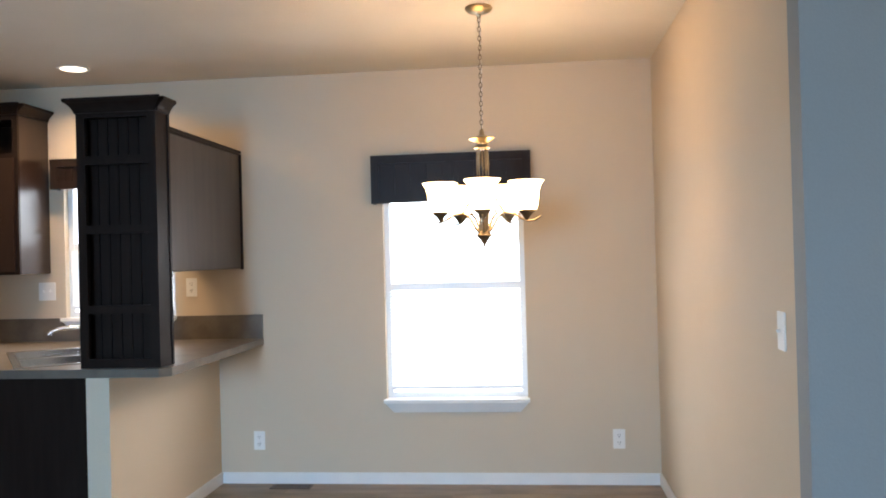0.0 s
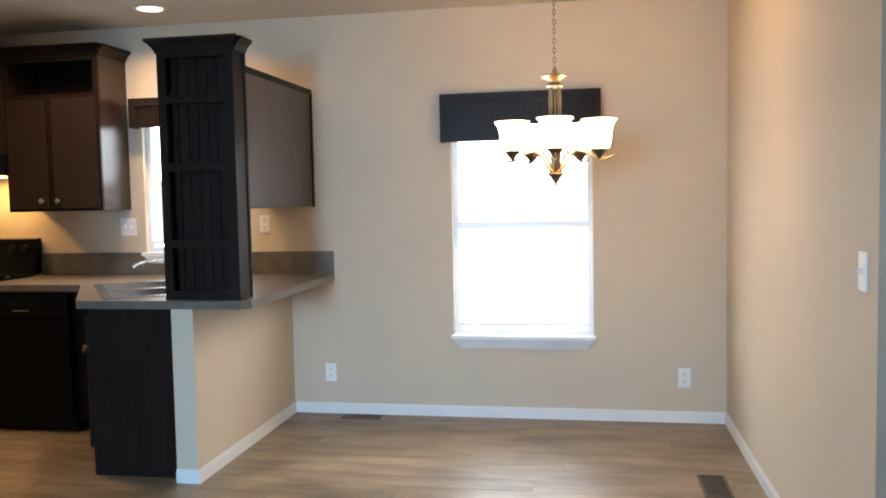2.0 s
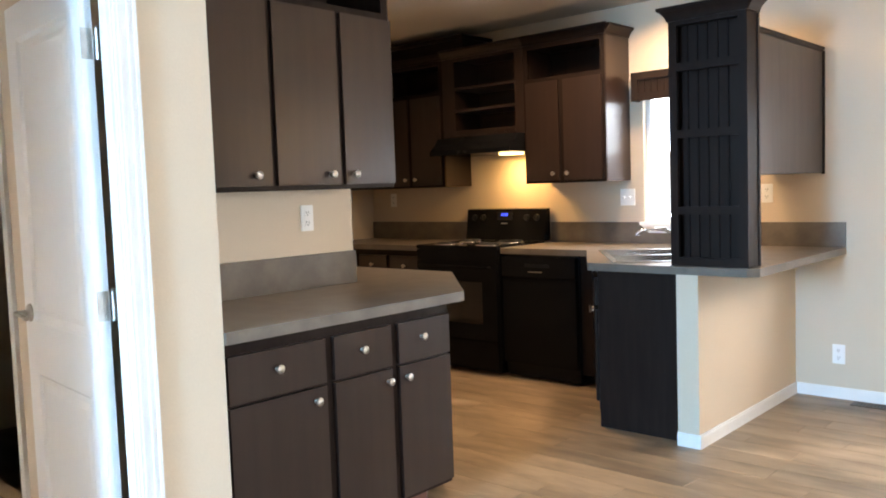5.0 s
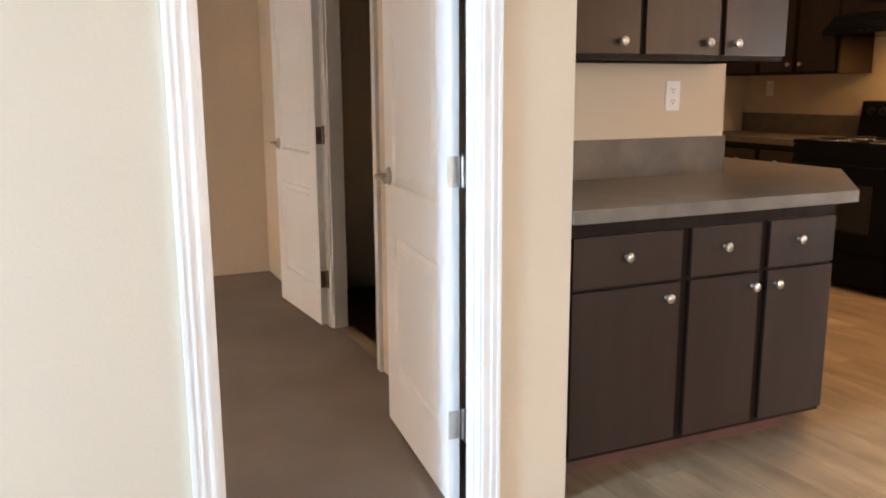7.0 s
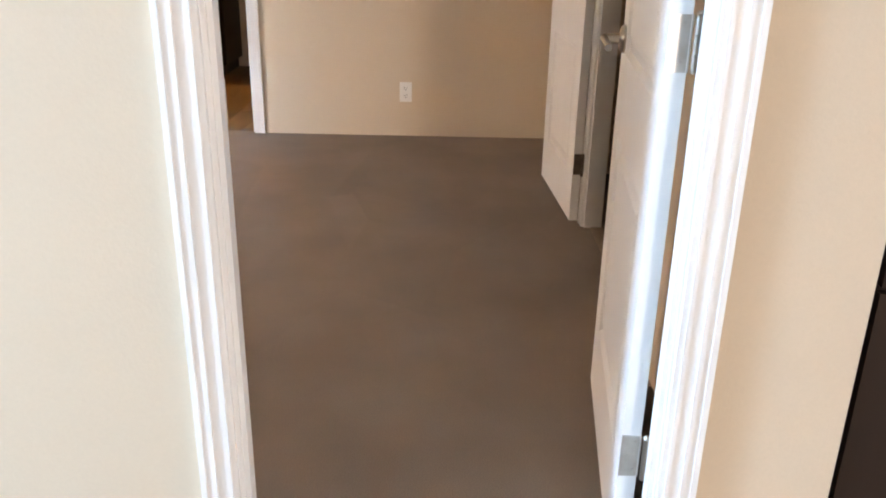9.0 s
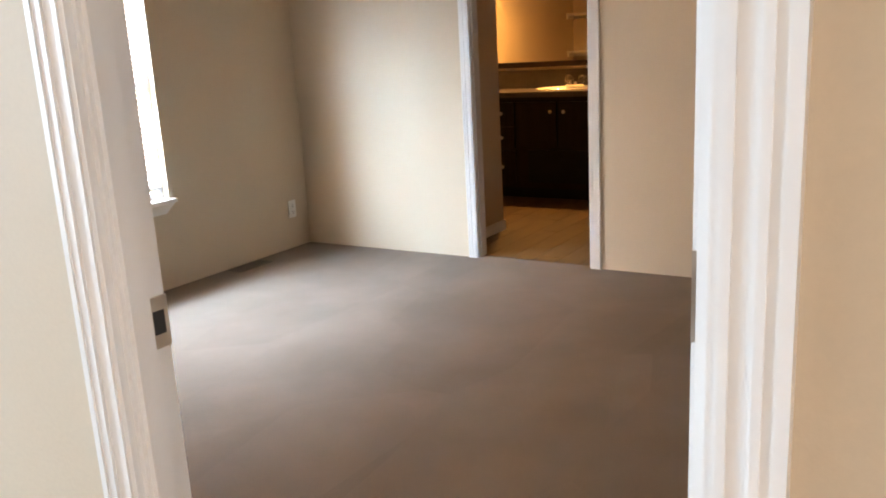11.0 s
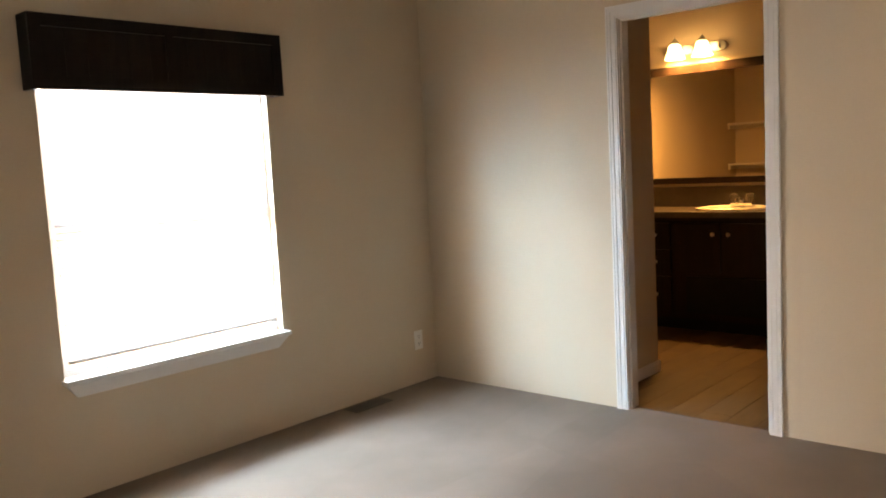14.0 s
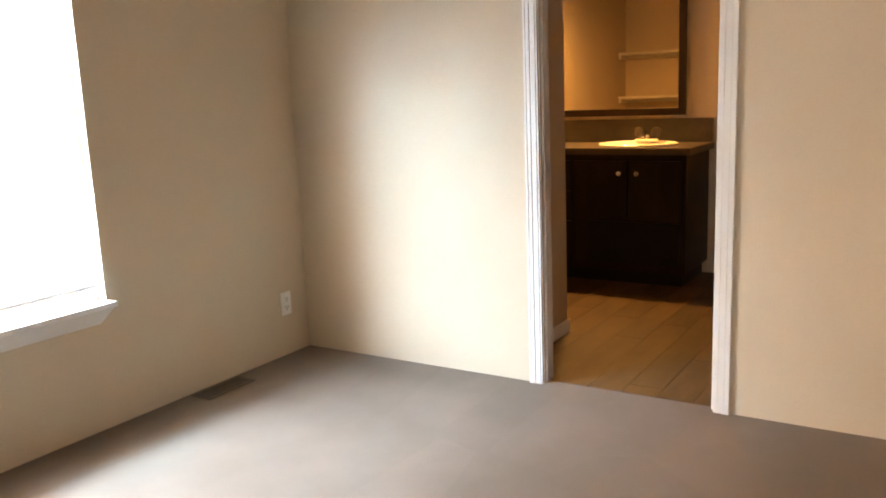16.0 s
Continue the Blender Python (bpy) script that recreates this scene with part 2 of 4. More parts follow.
def tube(bm, points, radius, seg=8):
    pts = [Vector(p) for p in points]
    rings = []
    for i, p in enumerate(pts):
        d = (pts[min(i + 1, len(pts) - 1)] - pts[max(i - 1, 0)]).normalized()
        q = d.to_track_quat("Z", "Y")
        r = radius[i] if isinstance(radius, (list, tuple)) else radius
        rings.append([bm.verts.new(p + q @ Vector((r * math.cos(2 * math.pi * k / seg), r * math.sin(2 * math.pi * k / seg), 0))) for k in range(seg)])
    for a, b in zip(rings, rings[1:]):
        for k in range(seg):
            bm.faces.new((a[k], a[(k + 1) % seg], b[(k + 1) % seg], b[k]))
    bm.faces.new(rings[0][::-1]), bm.faces.new(rings[-1])


def mesh_of(name, bm, mat, bevel=0.0, smooth=False):
    if bevel:
        bmesh.ops.bevel(bm, geom=[e for e in bm.edges if len(e.link_faces) == 2 and e.calc_face_angle(0) > 0.6], offset=bevel, segments=2, affect="EDGES")
    bmesh.ops.recalc_face_normals(bm, faces=bm.faces)
    me = bpy.data.meshes.new(name)
    if smooth:
        for f in bm.faces:
            f.smooth = True
    bm.to_mesh(me)
    bm.free()
    me.materials.append(mat)
    if smooth:
        me.set_sharp_from_angle(angle=radians(40))
    return me


def part(name, bm, mat, parent, label="", bevel=0.0, smooth=False):
    ob = new(name, mesh_of(name, bm, mat, bevel, smooth))
    ob.parent = parent
    base = parent
    m = Matrix.Identity(4)
    while base is not None:
        m = base.matrix_basis @ m if base.type == "EMPTY" else m
        base = base.parent
    ob.matrix_parent_inverse = m.inverted() if parent.type == "EMPTY" else Matrix.Identity(4)
    return tagged(ob, label)


def box_part(name, dims, mat, parent, label="", bevel=0.002):
    bm = bmesh.new()
    box(bm, *dims)
    return part(name, bm, mat, parent, label, bevel)


def thing(name, label, category, at=(0, 0, 0), group="", kind=""):
    ob = new(name)
    ob.empty_display_size = 0.1
    ob.matrix_basis = Matrix.Translation(at)
    return tagged(ob, label, category, group, kind)


def solid(name, bm, mat, label, category, group="", kind="", bevel=0.0, smooth=False):
    return tagged(new(name, mesh_of(name, bm, mat, bevel, smooth)), label, category, group, kind)


# ---- structure ----
H = 2.53


def wall(name, x0, x1, y0, y1, holes=(), z0=-0.1, z1=H, mat=None, label="beige painted interior wall with light texture"):
    """A wall slab; holes are (from, to, bottom, top) along its longer side."""
    bm = bmesh.new()
    along_x = (x1 - x0) > (y1 - y0)
    a, end = (x0, x1) if along_x else (y0, y1)

    def piece(p, q, lo, hi):
        if q - p > 1e-4 and hi - lo > 1e-4:
            box(bm, p, q, y0, y1, lo, hi) if along_x else box(bm, x0, x1, p, q, lo, hi)
    for p, q, lo, hi in sorted(holes):
        piece(a, p, z0, z1)
        piece(p, q, z0, lo)
        piece(p, q, hi, z1)
        a = q
    piece(a, end, z0, z1)
    bmesh.ops.remove_doubles(bm, verts=bm.verts, dist=1e-4)
    return solid(name, bm, mat or PAINT, label, "wall", kind="structure")


wall("wall_north", -5.60, 1.0, 4.8, 4.9, [(-2.80, -2.07, 1.047, 2.0), (-0.735, 0.125, 0.515, 1.93)], label="beige painted wall behind kitchen and dining area")
wall("wall_dining_east", 0.9, 1.0, 2.21, 4.8, label="beige wall beside the dining area lit by the chandelier")
# the blue-grey of this wall is cool daylight painted in
wall("wall_living_north", 0.9, 4.6, 2.11, 2.21, mat=PAINT_BLUELIT, label="wall at the dining area's corner, dim blue daylight put into its colour")
wall("wall_living_east", 4.6, 4.7, -2.925, 2.21, [(1.5, 2.0, 0.2, 2.0)])
wall("wall_living_south", -2.342, 4.6, -2.925, -2.825, [(-1.7, 0.3, 0.6, 2.1)])
wall("wall_bedroom_east", -2.342, -2.275, -2.825, 1.086, [(0.047, 0.797, -0.1, 2.02)], label="beige wall with the bedroom doorway")
wall("wall_bedroom_north", -5.945, -2.342, 0.985, 1.06, [(-4.395, -3.665, -0.1, 2.0)], label="beige bedroom wall with the closet doorway")
wall("wall_alcove_side", -3.07, -2.342, 1.06, 1.086)
wall("wall_alcove_back", -3.07, -2.98, 1.086, 2.276, label="beige wall behind the buffet cabinets")
wall("wall_closet_back", -5.49, -3.07, 2.18, 2.276)
wall("wall_closet_west", -5.30, -5.20, 1.06, 2.18)
wall("wall_kitchen_west", -5.59, -5.49, 2.18, 4.8)
wall("wall_bedroom_west", -6.035, -5.945, -2.825, 1.06, [(-1.495, -0.745, -0.1, 2.01)], label="beige bedroom wall with the bathroom doorway")
wall("wall_bedroom_south", -8.5, -2.342, -2.925, -2.825, [(-4.78, -3.645, 0.512, 1.93)], label="beige bedroom wall with the window")
wall("wall_bath_west", -8.5, -8.4, -2.825, 1.06, label="warm lit bathroom wall behind the vanity")
wall("wall_bath_north", -8.4, -6.035, 0.96, 1.06)
wall("wall_bath_partition", -6.72, -6.035, -1.80, -1.71, label="short beige partition wall in the bathroom")
# half wall of the peninsula
wall("wall_peninsula", -1.908, -1.795, 3.44, 4.8, z1=0.862, label="beige half wall under the peninsula counter")

bm = bmesh.new()
box(bm, -8.5, 4.7, -2.925, 4.9, H, H + 0.1)
solid("ceiling", bm, CEIL, "off-white textured flat ceiling", "ceiling", kind="structure")

EDGE = 1.09
bm = bmesh.new()
prism(bm, [(-5.99, -2.825), (4.6, -2.825), (4.6, 2.11), (0.9, 2.11), (0.9, EDGE), (-2.31, EDGE), (-2.31, 1.01), (-5.99, 1.01)], -0.1, 0.0)
solid("floor_carpet", bm, CARPET, "taupe cut-pile carpet with faint traffic marks", "carpet", kind="structure")


def plank_floor(name, x0, x1, y0, y1, label, seed, mat=PLANK):
    bm = bmesh.new()
    box(bm, x0, x1, y0, y1, -0.1, -0.005)
    floor = solid(name, bm, SUBFLOOR, label, "floor", kind="structure")
    rnd = random.Random(seed)
    width, length = 0.152, 1.22
    shapes = {}
    y = y0
    while y < y1 - 0.01:
        w = min(width, y1 - y)
        x = x0 - rnd.random() * length
        while x < x1 - 0.01:
            a, b = max(x, x0), min(x + length, x1)
            x += length
            if b - a < 0.02:
                continue
            key = (round(b - a, 3), round(w, 3))
            if key not in shapes:
                bm = bmesh.new()
                g = 0.0005
                l, ww, c = b - a, w, 0.0012
                lo = [bm.verts.new(p) for p in ((g, g, -0.006), (l - g, g, -0.006), (l - g, ww - g, -0.006), (g, ww - g, -0.006))]
                md = [bm.verts.new(p) for p in ((g, g, -c), (l - g, g, -c), (l - g, ww - g, -c), (g, ww - g, -c))]
                hi = [bm.verts.new(p) for p in ((g + c, g + c, 0), (l - g - c, g + c, 0), (l - g - c, ww - g - c, 0), (g + c, ww - g - c, 0))]
                bm.faces.new(hi)
                for s, t in ((lo, md), (md, hi)):
                    for k in range(4):
                        bm.faces.new((s[k], s[(k + 1) % 4], t[(k + 1) % 4], t[k]))
                shapes[key] = mesh_of("plank", bm, mat)
            ob = new("plank", shapes[key])
            ob.location = (a, y, 0)
            ob.parent = floor
        y += w
    return floor


# ---- trim ----
def strip(bm, axis, a, b, face, side, z0, z1, d):
    """A board along x or y from a to b on the face of a wall, d thick towards side."""
    p, q = sorted((face, face + side * d))
    box(bm, a, b, p, q, z0, z1) if axis == "x" else box(bm, p, q, a, b, z0, z1)


def baseboard(axis, a, b, face, side, h=0.068):
    bm = bmesh.new()
    strip(bm, axis, a, b, face, side, 0.0, h - 0.012, 0.012)
    strip(bm, axis, a, b, face, side, h - 0.012, h, 0.008)
    return solid("baseboard", bm, TRIM, "white painted baseboard", "baseboard", kind="structure", bevel=0.0015)


baseboard("x", -1.783, 0.888, 4.8, -1)
baseboard("y", 3.44, 4.8, -1.795, 1)
baseboard("x", -1.908, -1.783, 3.44, -1)
baseboard("y", 2.11, 4.8, 0.9, -1)
baseboard("x", -6.72, -6.05, -1.71, 1)
baseboard("y", -1.80, -1.698, -6.72, -1)


def casing(name, axis, a, b, top, face, side, w=0.06):
    """Moulded casing on three sides of an opening from a to b; ridges run along it."""
    frame_ob = thing(name, "white moulded door casing", "door casing", kind="structure", at=(0, 0, 0))
    steps = [(0.0, 0.15, 0.0110), (0.15, 0.27, 0.0145), (0.27, 0.56, 0.0125), (0.56, 0.68, 0.0170), (0.68, 0.84, 0.0150), (0.84, 1.0, 0.0180)]
    for lo in (True, False):
        bm = bmesh.new()
        for s, e, d in steps:
            p, q = (a - w * e, a - w * s) if lo else (b + w * s, b + w * e)
            strip(bm, axis, p, q, face, side, 0.0, top + w * e, d)
        part("casing_side", bm, TRIM, frame_ob, bevel=0.0025)
    bm = bmesh.new()
    for s, e, d in steps:
        strip(bm, axis, a - w * s, b + w * s, face, side, top + w * s, top + w * e, d)
    part("casing_head", bm, TRIM, frame_ob, bevel=0.0025)
    return frame_ob


def jamb(name, axis, a, b, top, f0, f1, stop):
    """Lining of an opening through a wall from face f0 to f1, with a stop strip that starts at stop."""
    ob = thing(name, "white painted door jamb with stop", "door jamb", kind="structure")
    lo, hi = sorted((f0, f1))

    def lay(bm, p, q, z0, z1, s0, s1):
        box(bm, p, q, s0, s1, z0, z1) if axis == "x" else box(bm, s0, s1, p, q, z0, z1)
    s0, s1 = sorted((stop, stop + 0.03 * (1 if f0 > f1 else -1)))
    for p, q, r, t in ((a - 0.015, a, a, a + 0.009), (b, b + 0.015, b - 0.009, b)):
        bm = bmesh.new()
        lay(bm, p, q, 0.0, top + 0.012, lo, hi)
        part("jamb_side", bm, TRIM, ob, bevel=0.001)
        bm = bmesh.new()
        lay(bm, r, t, 0.0, top, s0, s1)
        part("door_stop", bm, TRIM, ob, bevel=0.002)
    bm = bmesh.new()
    lay(bm, a, b, top, top + 0.012, lo, hi)
    part("jamb_head", bm, TRIM, ob, bevel=0.001)
    bm = bmesh.new()
    lay(bm, a + 0.009, b - 0.009, top - 0.009, top, s0, s1)
    part("door_stop", bm, TRIM, ob, bevel=0.002)
    return ob


# bedroom doorway
casing("casing_bedroom_door", "y", 0.056, 0.785, 2.005, -2.275, 1, 0.064)
casing("casing_bedroom_inner", "y", 0.046, 0.800, 2.005, -2.342, -1, 0.06)
j1 = jamb("jamb_bedroom_door", "y", 0.064, 0.781, 2.0, -2.275, -2.342, -2.312)
# closet doorway
casing("casing_closet_door", "x", -4.384, -3.676, 1.985, 0.985, -1)
j2 = jamb("jamb_closet_door", "x", -4.38, -3.68, 1.98, 0.985, 1.06, 1.015)
# bathroom doorway
casing("casing_bathroom_door", "y", -1.484, -0.756, 2.0, -5.945, 1)
casing("casing_bathroom_inner", "y", -1.484, -0.756, 2.0, -6.035, -1)
j3 = jamb("jamb_bathroom_door", "y", -1.48, -0.76, 1.995, -5.945, -6.035, -5.99)

# strike plate and empty hinge leaf on the jambs
for parent, x, y, z, s in ((j1, -2.3275, 0.0645, 0.92, 1), (j3, -5.975, -1.4795, 0.925, 1)):
    sp = box_part("strike_plate", (x - 0.016, x + 0.016, y - 0.001, y + 0.0015, z - 0.035, z + 0.035), NICKEL, parent, "brushed nickel strike plate")
    box_part("latch_hole", (x - 0.009, x + 0.009, y - 0.0002, y + 0.0022, z - 0.016, z + 0.016), SLOT, sp)


def hinge(parent, pin, plates, z, metal=NICKEL):
    """A butt hinge: a pin at a plan point and leaf plates as (x0, x1, y0, y1)."""
    bm = bmesh.new()
    m = Matrix.Translation((*pin, z))
    for k in range(3):
        turned(bm, [(0.0062, -0.044 + 0.0295 * k), (0.0062, -0.0155 + 0.0295 * k)], m, 10)
    turned(bm, [(0.004, 0.044), (0.0075, 0.046), (0.004, 0.051)], m, 10)
    for x0, x1, y0, y1 in plates:
        box(bm, x0, x1, y0, y1, z - 0.044, z + 0.044)
        for dz in (-0.03, 0.0, 0.03):
            turned(bm, [(0.0035, 0), (0.003, 0.001)], Matrix.Translation((x1, (y0 + y1) / 2 + (0.006 if dz else -0.006), z + dz)) @ pose(0, 0, 0, 0, 90, 0), 8)
    return part("hinge", bm, metal, parent, "brushed nickel butt hinge")


for z in (0.26, 1.015, 1.77):
    hinge(j3, (-6.028, -0.764), [(-6.0335, -6.006, -0.7615, -0.7600)], z, AGED)


def panel_door(name, width, height, m, label, knob_z=0.93, thick=0.035):
    """A moulded two-panel door: hinge edge at x=0, leaf along +x, faces at y=0 and y=thick; m sets it in place."""
    ob = thing(name, label, "door")
    bm = bmesh.new()
    st = 0.105
    rails = [(0.0, 0.20), (0.72, 0.90), (height - 0.115, height)]
    box(bm, 0, st, 0, thick, 0, height)
    box(bm, width - st, width, 0, thick, 0, height)
    for z0, z1 in rails:
        box(bm, st, width - st, 0, thick, z0, z1)
    bmesh.ops.remove_doubles(bm, verts=bm.verts, dist=1e-5)
    bmesh.ops.transform(bm, matrix=m, verts=bm.verts)
    part("door_frame", bm, DOORW, ob)
    for z0, z1 in ((0.20, 0.72), (0.90, height - 0.115)):
        bm = bmesh.new()
        x0, x1 = st, width - st
        for side in (0, 1):
            rings = []
            for inset, depth in ((0.0, 0.0), (0.012, 0.009), (0.030, 0.009), (0.050, 0.002)):
                yy = depth if side == 0 else thick - depth
                rings.append([bm.verts.new((x, yy, z)) for x, z in ((x0 + inset, z0 + inset), (x1 - inset, z0 + inset), (x1 - inset, z1 - inset), (x0 + inset, z1 - inset))])
            for a, b in zip(rings, rings[1:]):
                for k in range(4):
                    bm.faces.new((a[k], a[(k + 1) % 4], b[(k + 1) % 4], b[k]))
            bm.faces.new(rings[-1])
        bmesh.ops.transform(bm, matrix=m, verts=bm.verts)
        part("door_panel", bm, DOORW, ob)
    for side, sgn in ((0.0, -1), (thick, 1)):
        bm = bmesh.new()
        q = m @ pose(width - 0.062, side, knob_z, 90 if sgn < 0 else -90, 0, 0)
        turned(bm, [(0.032, 0.0), (0.032, 0.004), (0.026, 0.011), (0.012, 0.014), (0.011, 0.045), (0.010, 0.052)], q, 18)
        tube(bm, [m @ Vector(p) for p in ((width - 0.056, side + sgn * 0.046, knob_z), (width - 0.075, side + sgn * 0.048, knob_z + 0.001), (width - 0.12, side + sgn * 0.046, knob_z - 0.002), (width - 0.165, side + sgn * 0.044, knob_z - 0.008))], [0.010, 0.009, 0.008, 0.0085], 10)
        part("door_handle", bm, NICKEL, ob, "brushed nickel lever handle", smooth=True)
    return ob


leaf1 = pose(-2.384, 0.742, 0.012, 0, 0, 174.0) @ Matrix.Diagonal((1, -1, 1, 1))
d1 = panel_door("bedroom_door", 0.715, 1.975, leaf1, "white moulded two-panel door standing open into the bedroom")
leaf2 = pose(-4.425, 0.928, 0.012, 0, 0, 184.0) @ Matrix.Diagonal((1, -1, 1, 1))
d2 = panel_door("closet_door", 0.70, 1.955, leaf2, "white moulded two-panel closet door folded back towards the wall")
for z in (0.26, 1.015, 1.77):
    hinge(d1, (-2.371, 0.786), [(-2.3837, -2.3805, 0.7425, 0.7790)], z)
    hinge(d2, (-4.400, 0.962), [(-4.4245, -4.4220, 0.930, 0.961), (-4.3798, -4.3780, 0.987, 1.012)], z, AGED)


# ---- windows ----
def window(name, x0, x1, z0, z1, inner, side, rail, label, slats, full_blind, tilt=36):
    """A single-hung window in a wall along x. inner: the wall's inner face; side: +1 where the room lies towards +y."""
    ob = thing(name, label, "window", kind="structure")

    def yy(d0, d1):
        return sorted((inner - side * d0, inner - side * d1))
    fw = 0.035
    fy = yy(0.045, 0.098)
    for nm, d in (("window_frame", (x0, x0 + fw, *fy, z0, z1)), ("window_frame", (x1 - fw, x1, *fy, z0, z1)),
                  ("window_frame", (x0 + fw, x1 - fw, *fy, z0, z0 + fw)), ("window_frame", (x0 + fw, x1 - fw, *fy, z1 - fw, z1))):
        box_part(nm, d, VINYL, ob, "white vinyl window frame", 0.003)
    box_part("meeting_rail", (x0 + fw, x1 - fw, *yy(0.05, 0.09), rail - 0.022, rail + 0.022), VINYL, ob, "white vinyl meeting rail", 0.003)
    for a, b, d in ((z0 + fw, rail - 0.022, 0.062), (rail + 0.022, z1 - fw, 0.078)):
        pane = box_part("pane", (x0 + fw, x1 - fw, *yy(d, d + 0.004), a, b), GLASS, ob, "clear window glass", 0)
        pane.visible_shadow = False
    bm = bmesh.new()
    box(bm, x0 - 0.012, x1 + 0.012, *sorted((inner, inner + side * 0.055)), z0 - 0.016, z0 + 0.004)
    box(bm, x0 + 0.001, x1 - 0.001, *yy(0.0, 0.045), z0 - 0.001, z0 + 0.004)
    part("window_sill", bm, TRIM, ob, "white painted window sill", 0.002)
    bm = bmesh.new()
    prof = [(x0 - 0.006, z0 - 0.016), (x1 + 0.006, z0 - 0.016), (x1 - 0.045, z0 - 0.078), (x0 + 0.045, z0 - 0.078)]
    a = [bm.verts.new((x, inner + side * 0.001, z)) for x, z in prof]
    b = [bm.verts.new((x * 1.0, inner + side * (0.045 if k < 2 else 0.016), z)) for k, (x, z) in enumerate(prof)]
    bm.faces.new(a), bm.faces.new(b[::-1])
    for k in range(4):
        bm.faces.new((a[k], a[(k + 1) % 4], b[(k + 1) % 4], b[k]))
    part("window_apron", bm, TRIM, ob, "white moulded apron under the sill", 0.002)
    # horizontal blind
    blind = thing("window_blind", "white horizontal slat blind lowered over the window", "blind", at=((x0 + x1) / 2, inner, z0 + 0.06))
    n = slats
    lo = z0 + 0.065
    hi = z1 - 0.03 if full_blind else rail
    bx = (x0 + 0.03, x1 - 0.03)
    slat = None
    for k in range(n):
        z = lo + 0.02 + (hi - lo - 0.05) * k / (n - 1)
        if slat is None:
            bm2 = bmesh.new()
            prof = [(-0.0125, -0.0020), (0.0, 0.0014), (0.0125, -0.0020)]
            top = [[bm2.verts.new((x, p, q + 0.0004)) for p, q in prof] for x in bx]
            bot = [[bm2.verts.new((x, p, q - 0.0004)) for p, q in prof] for x in bx]
            for r in (0, 1):
                bm2.faces.new((top[0][r], top[1][r], top[1][r + 1], top[0][r + 1]))
                bm2.faces.new((bot[0][r], bot[0][r + 1], bot[1][r + 1], bot[1][r]))
            bm2.faces.new((top[0][0], bot[0][0], bot[1][0], top[1][0])), bm2.faces.new((top[0][2], top[1][2], bot[1][2], bot[0][2]))
            slat = mesh_of("slat", bm2, SLAT)
        s = new("slat", slat)
        s.parent, s.matrix_parent_inverse = blind, blind.matrix_basis.inverted()
        s.matrix_basis = pose(0, inner - side * 0.022, z, side * -tilt, 0, 0)
    box_part("bottom_rail", (*bx, *yy(0.011, 0.033), lo - 0.006, lo + 0.010), VINYL, blind, "white bottom rail", 0.002)
    box_part("head_rail", (*bx, *yy(0.005, 0.04), z1 - 0.03, z1 - 0.002), VINYL, blind, "white head rail", 0.002)
    for x in (x0 + 0.16, x1 - 0.16):
        box_part("ladder_cord", (x - 0.001, x + 0.001, *yy(0.007, 0.009), lo, z1 - 0.02), VINYL, blind, "", 0)
    return ob


window("window_1", -0.735, 0.125, 0.515, 1.93, 4.8, -1, 1.20, "white single-hung dining window with white blind", 30, False)
window("window_2", -2.80, -2.07, 1.047, 2.0, 4.8, -1, 1.50, "white kitchen window over the sink", 26, False)
window("window_3", -4.78, -3.645, 0.512, 1.93, -2.825, 1, 1.16, "white bedroom window with white blind", 44, True, 62)


def valance(x0, x1, z0, z1, inner, side, beads, label):
    """A shallow wooden box over a window: a framed front with beadboard, two returns and a top."""
    ob = thing("window_valance", label, "valance", at=((x0 + x1) / 2, inner, z0))
    d = 0.10
    y_out, y_in = inner + side * d, inner + side * (d - 0.018)
    ys = sorted((y_out, y_in))
    f = 0.05
    bm = bmesh.new()
    box(bm, x0, x1, *ys, z0, z0 + f), box(bm, x0, x1, *ys, z1 - f, z1)
    box(bm, x0, x0 + f, *ys, z0 + f, z1 - f), box(bm, x1 - f, x1, *ys, z0 + f, z1 - f)
    part("front_frame", bm, ESPRESSO, ob, "", 0.0015)
    n = max(2, int((x1 - x0 - 2 * f) / beads))
    gap = 0.002 if beads < 0.06 else 0.0006
    for k in range(n):
        a = x0 + f + (x1 - x0 - 2 * f) * k / n
        b = x0 + f + (x1 - x0 - 2 * f) * (k + 1) / n
        box_part("bead_board", (a + gap, b - gap, *sorted((inner + side * (d - 0.012), inner + side * (d - 0.02))), z0 + f - 0.002, z1 - f + 0.002), ESPRESSO, ob, "", 0.002)
    box_part("back_board", (x0 + f - 0.01, x1 - f + 0.01, *sorted((inner + side * (d - 0.021), inner + side * (d - 0.03))), z0 + 0.004, z1 - 0.02), ESPRESSO, ob, "", 0)
    mid = (x0 + x1) / 2
    box_part("centre_stile", (mid - 0.02, mid + 0.02, *sorted((y_out, inner + side * (d - 0.011))), z0 + f, z1 - f), ESPRESSO, ob)
    for x in (x0, x1 - 0.016):
        box_part("side_return", (x, x + 0.016, *sorted((inner + side * 0.001, y_in)), z0, z1), ESPRESSO, ob)
    box_part("valance_top", (x0 + 0.016, x1 - 0.016, *sorted((inner + side * 0.001, y_in)), z1 - 0.016, z1), ESPRESSO, ob)
    return ob


valance(-0.785, 0.175, 1.711, 2.0, 4.8, -1, 0.09, "dark espresso wooden box valance above the dining window")
valance(-2.835, -2.03, 1.866, 2.055, 4.8, -1, 0.045, "dark espresso beadboard valance above the kitchen window")
valance(-4.815, -3.60, 1.705, 2.0, -2.825, 1, 0.09, "dark espresso wooden box valance above the bedroom window")


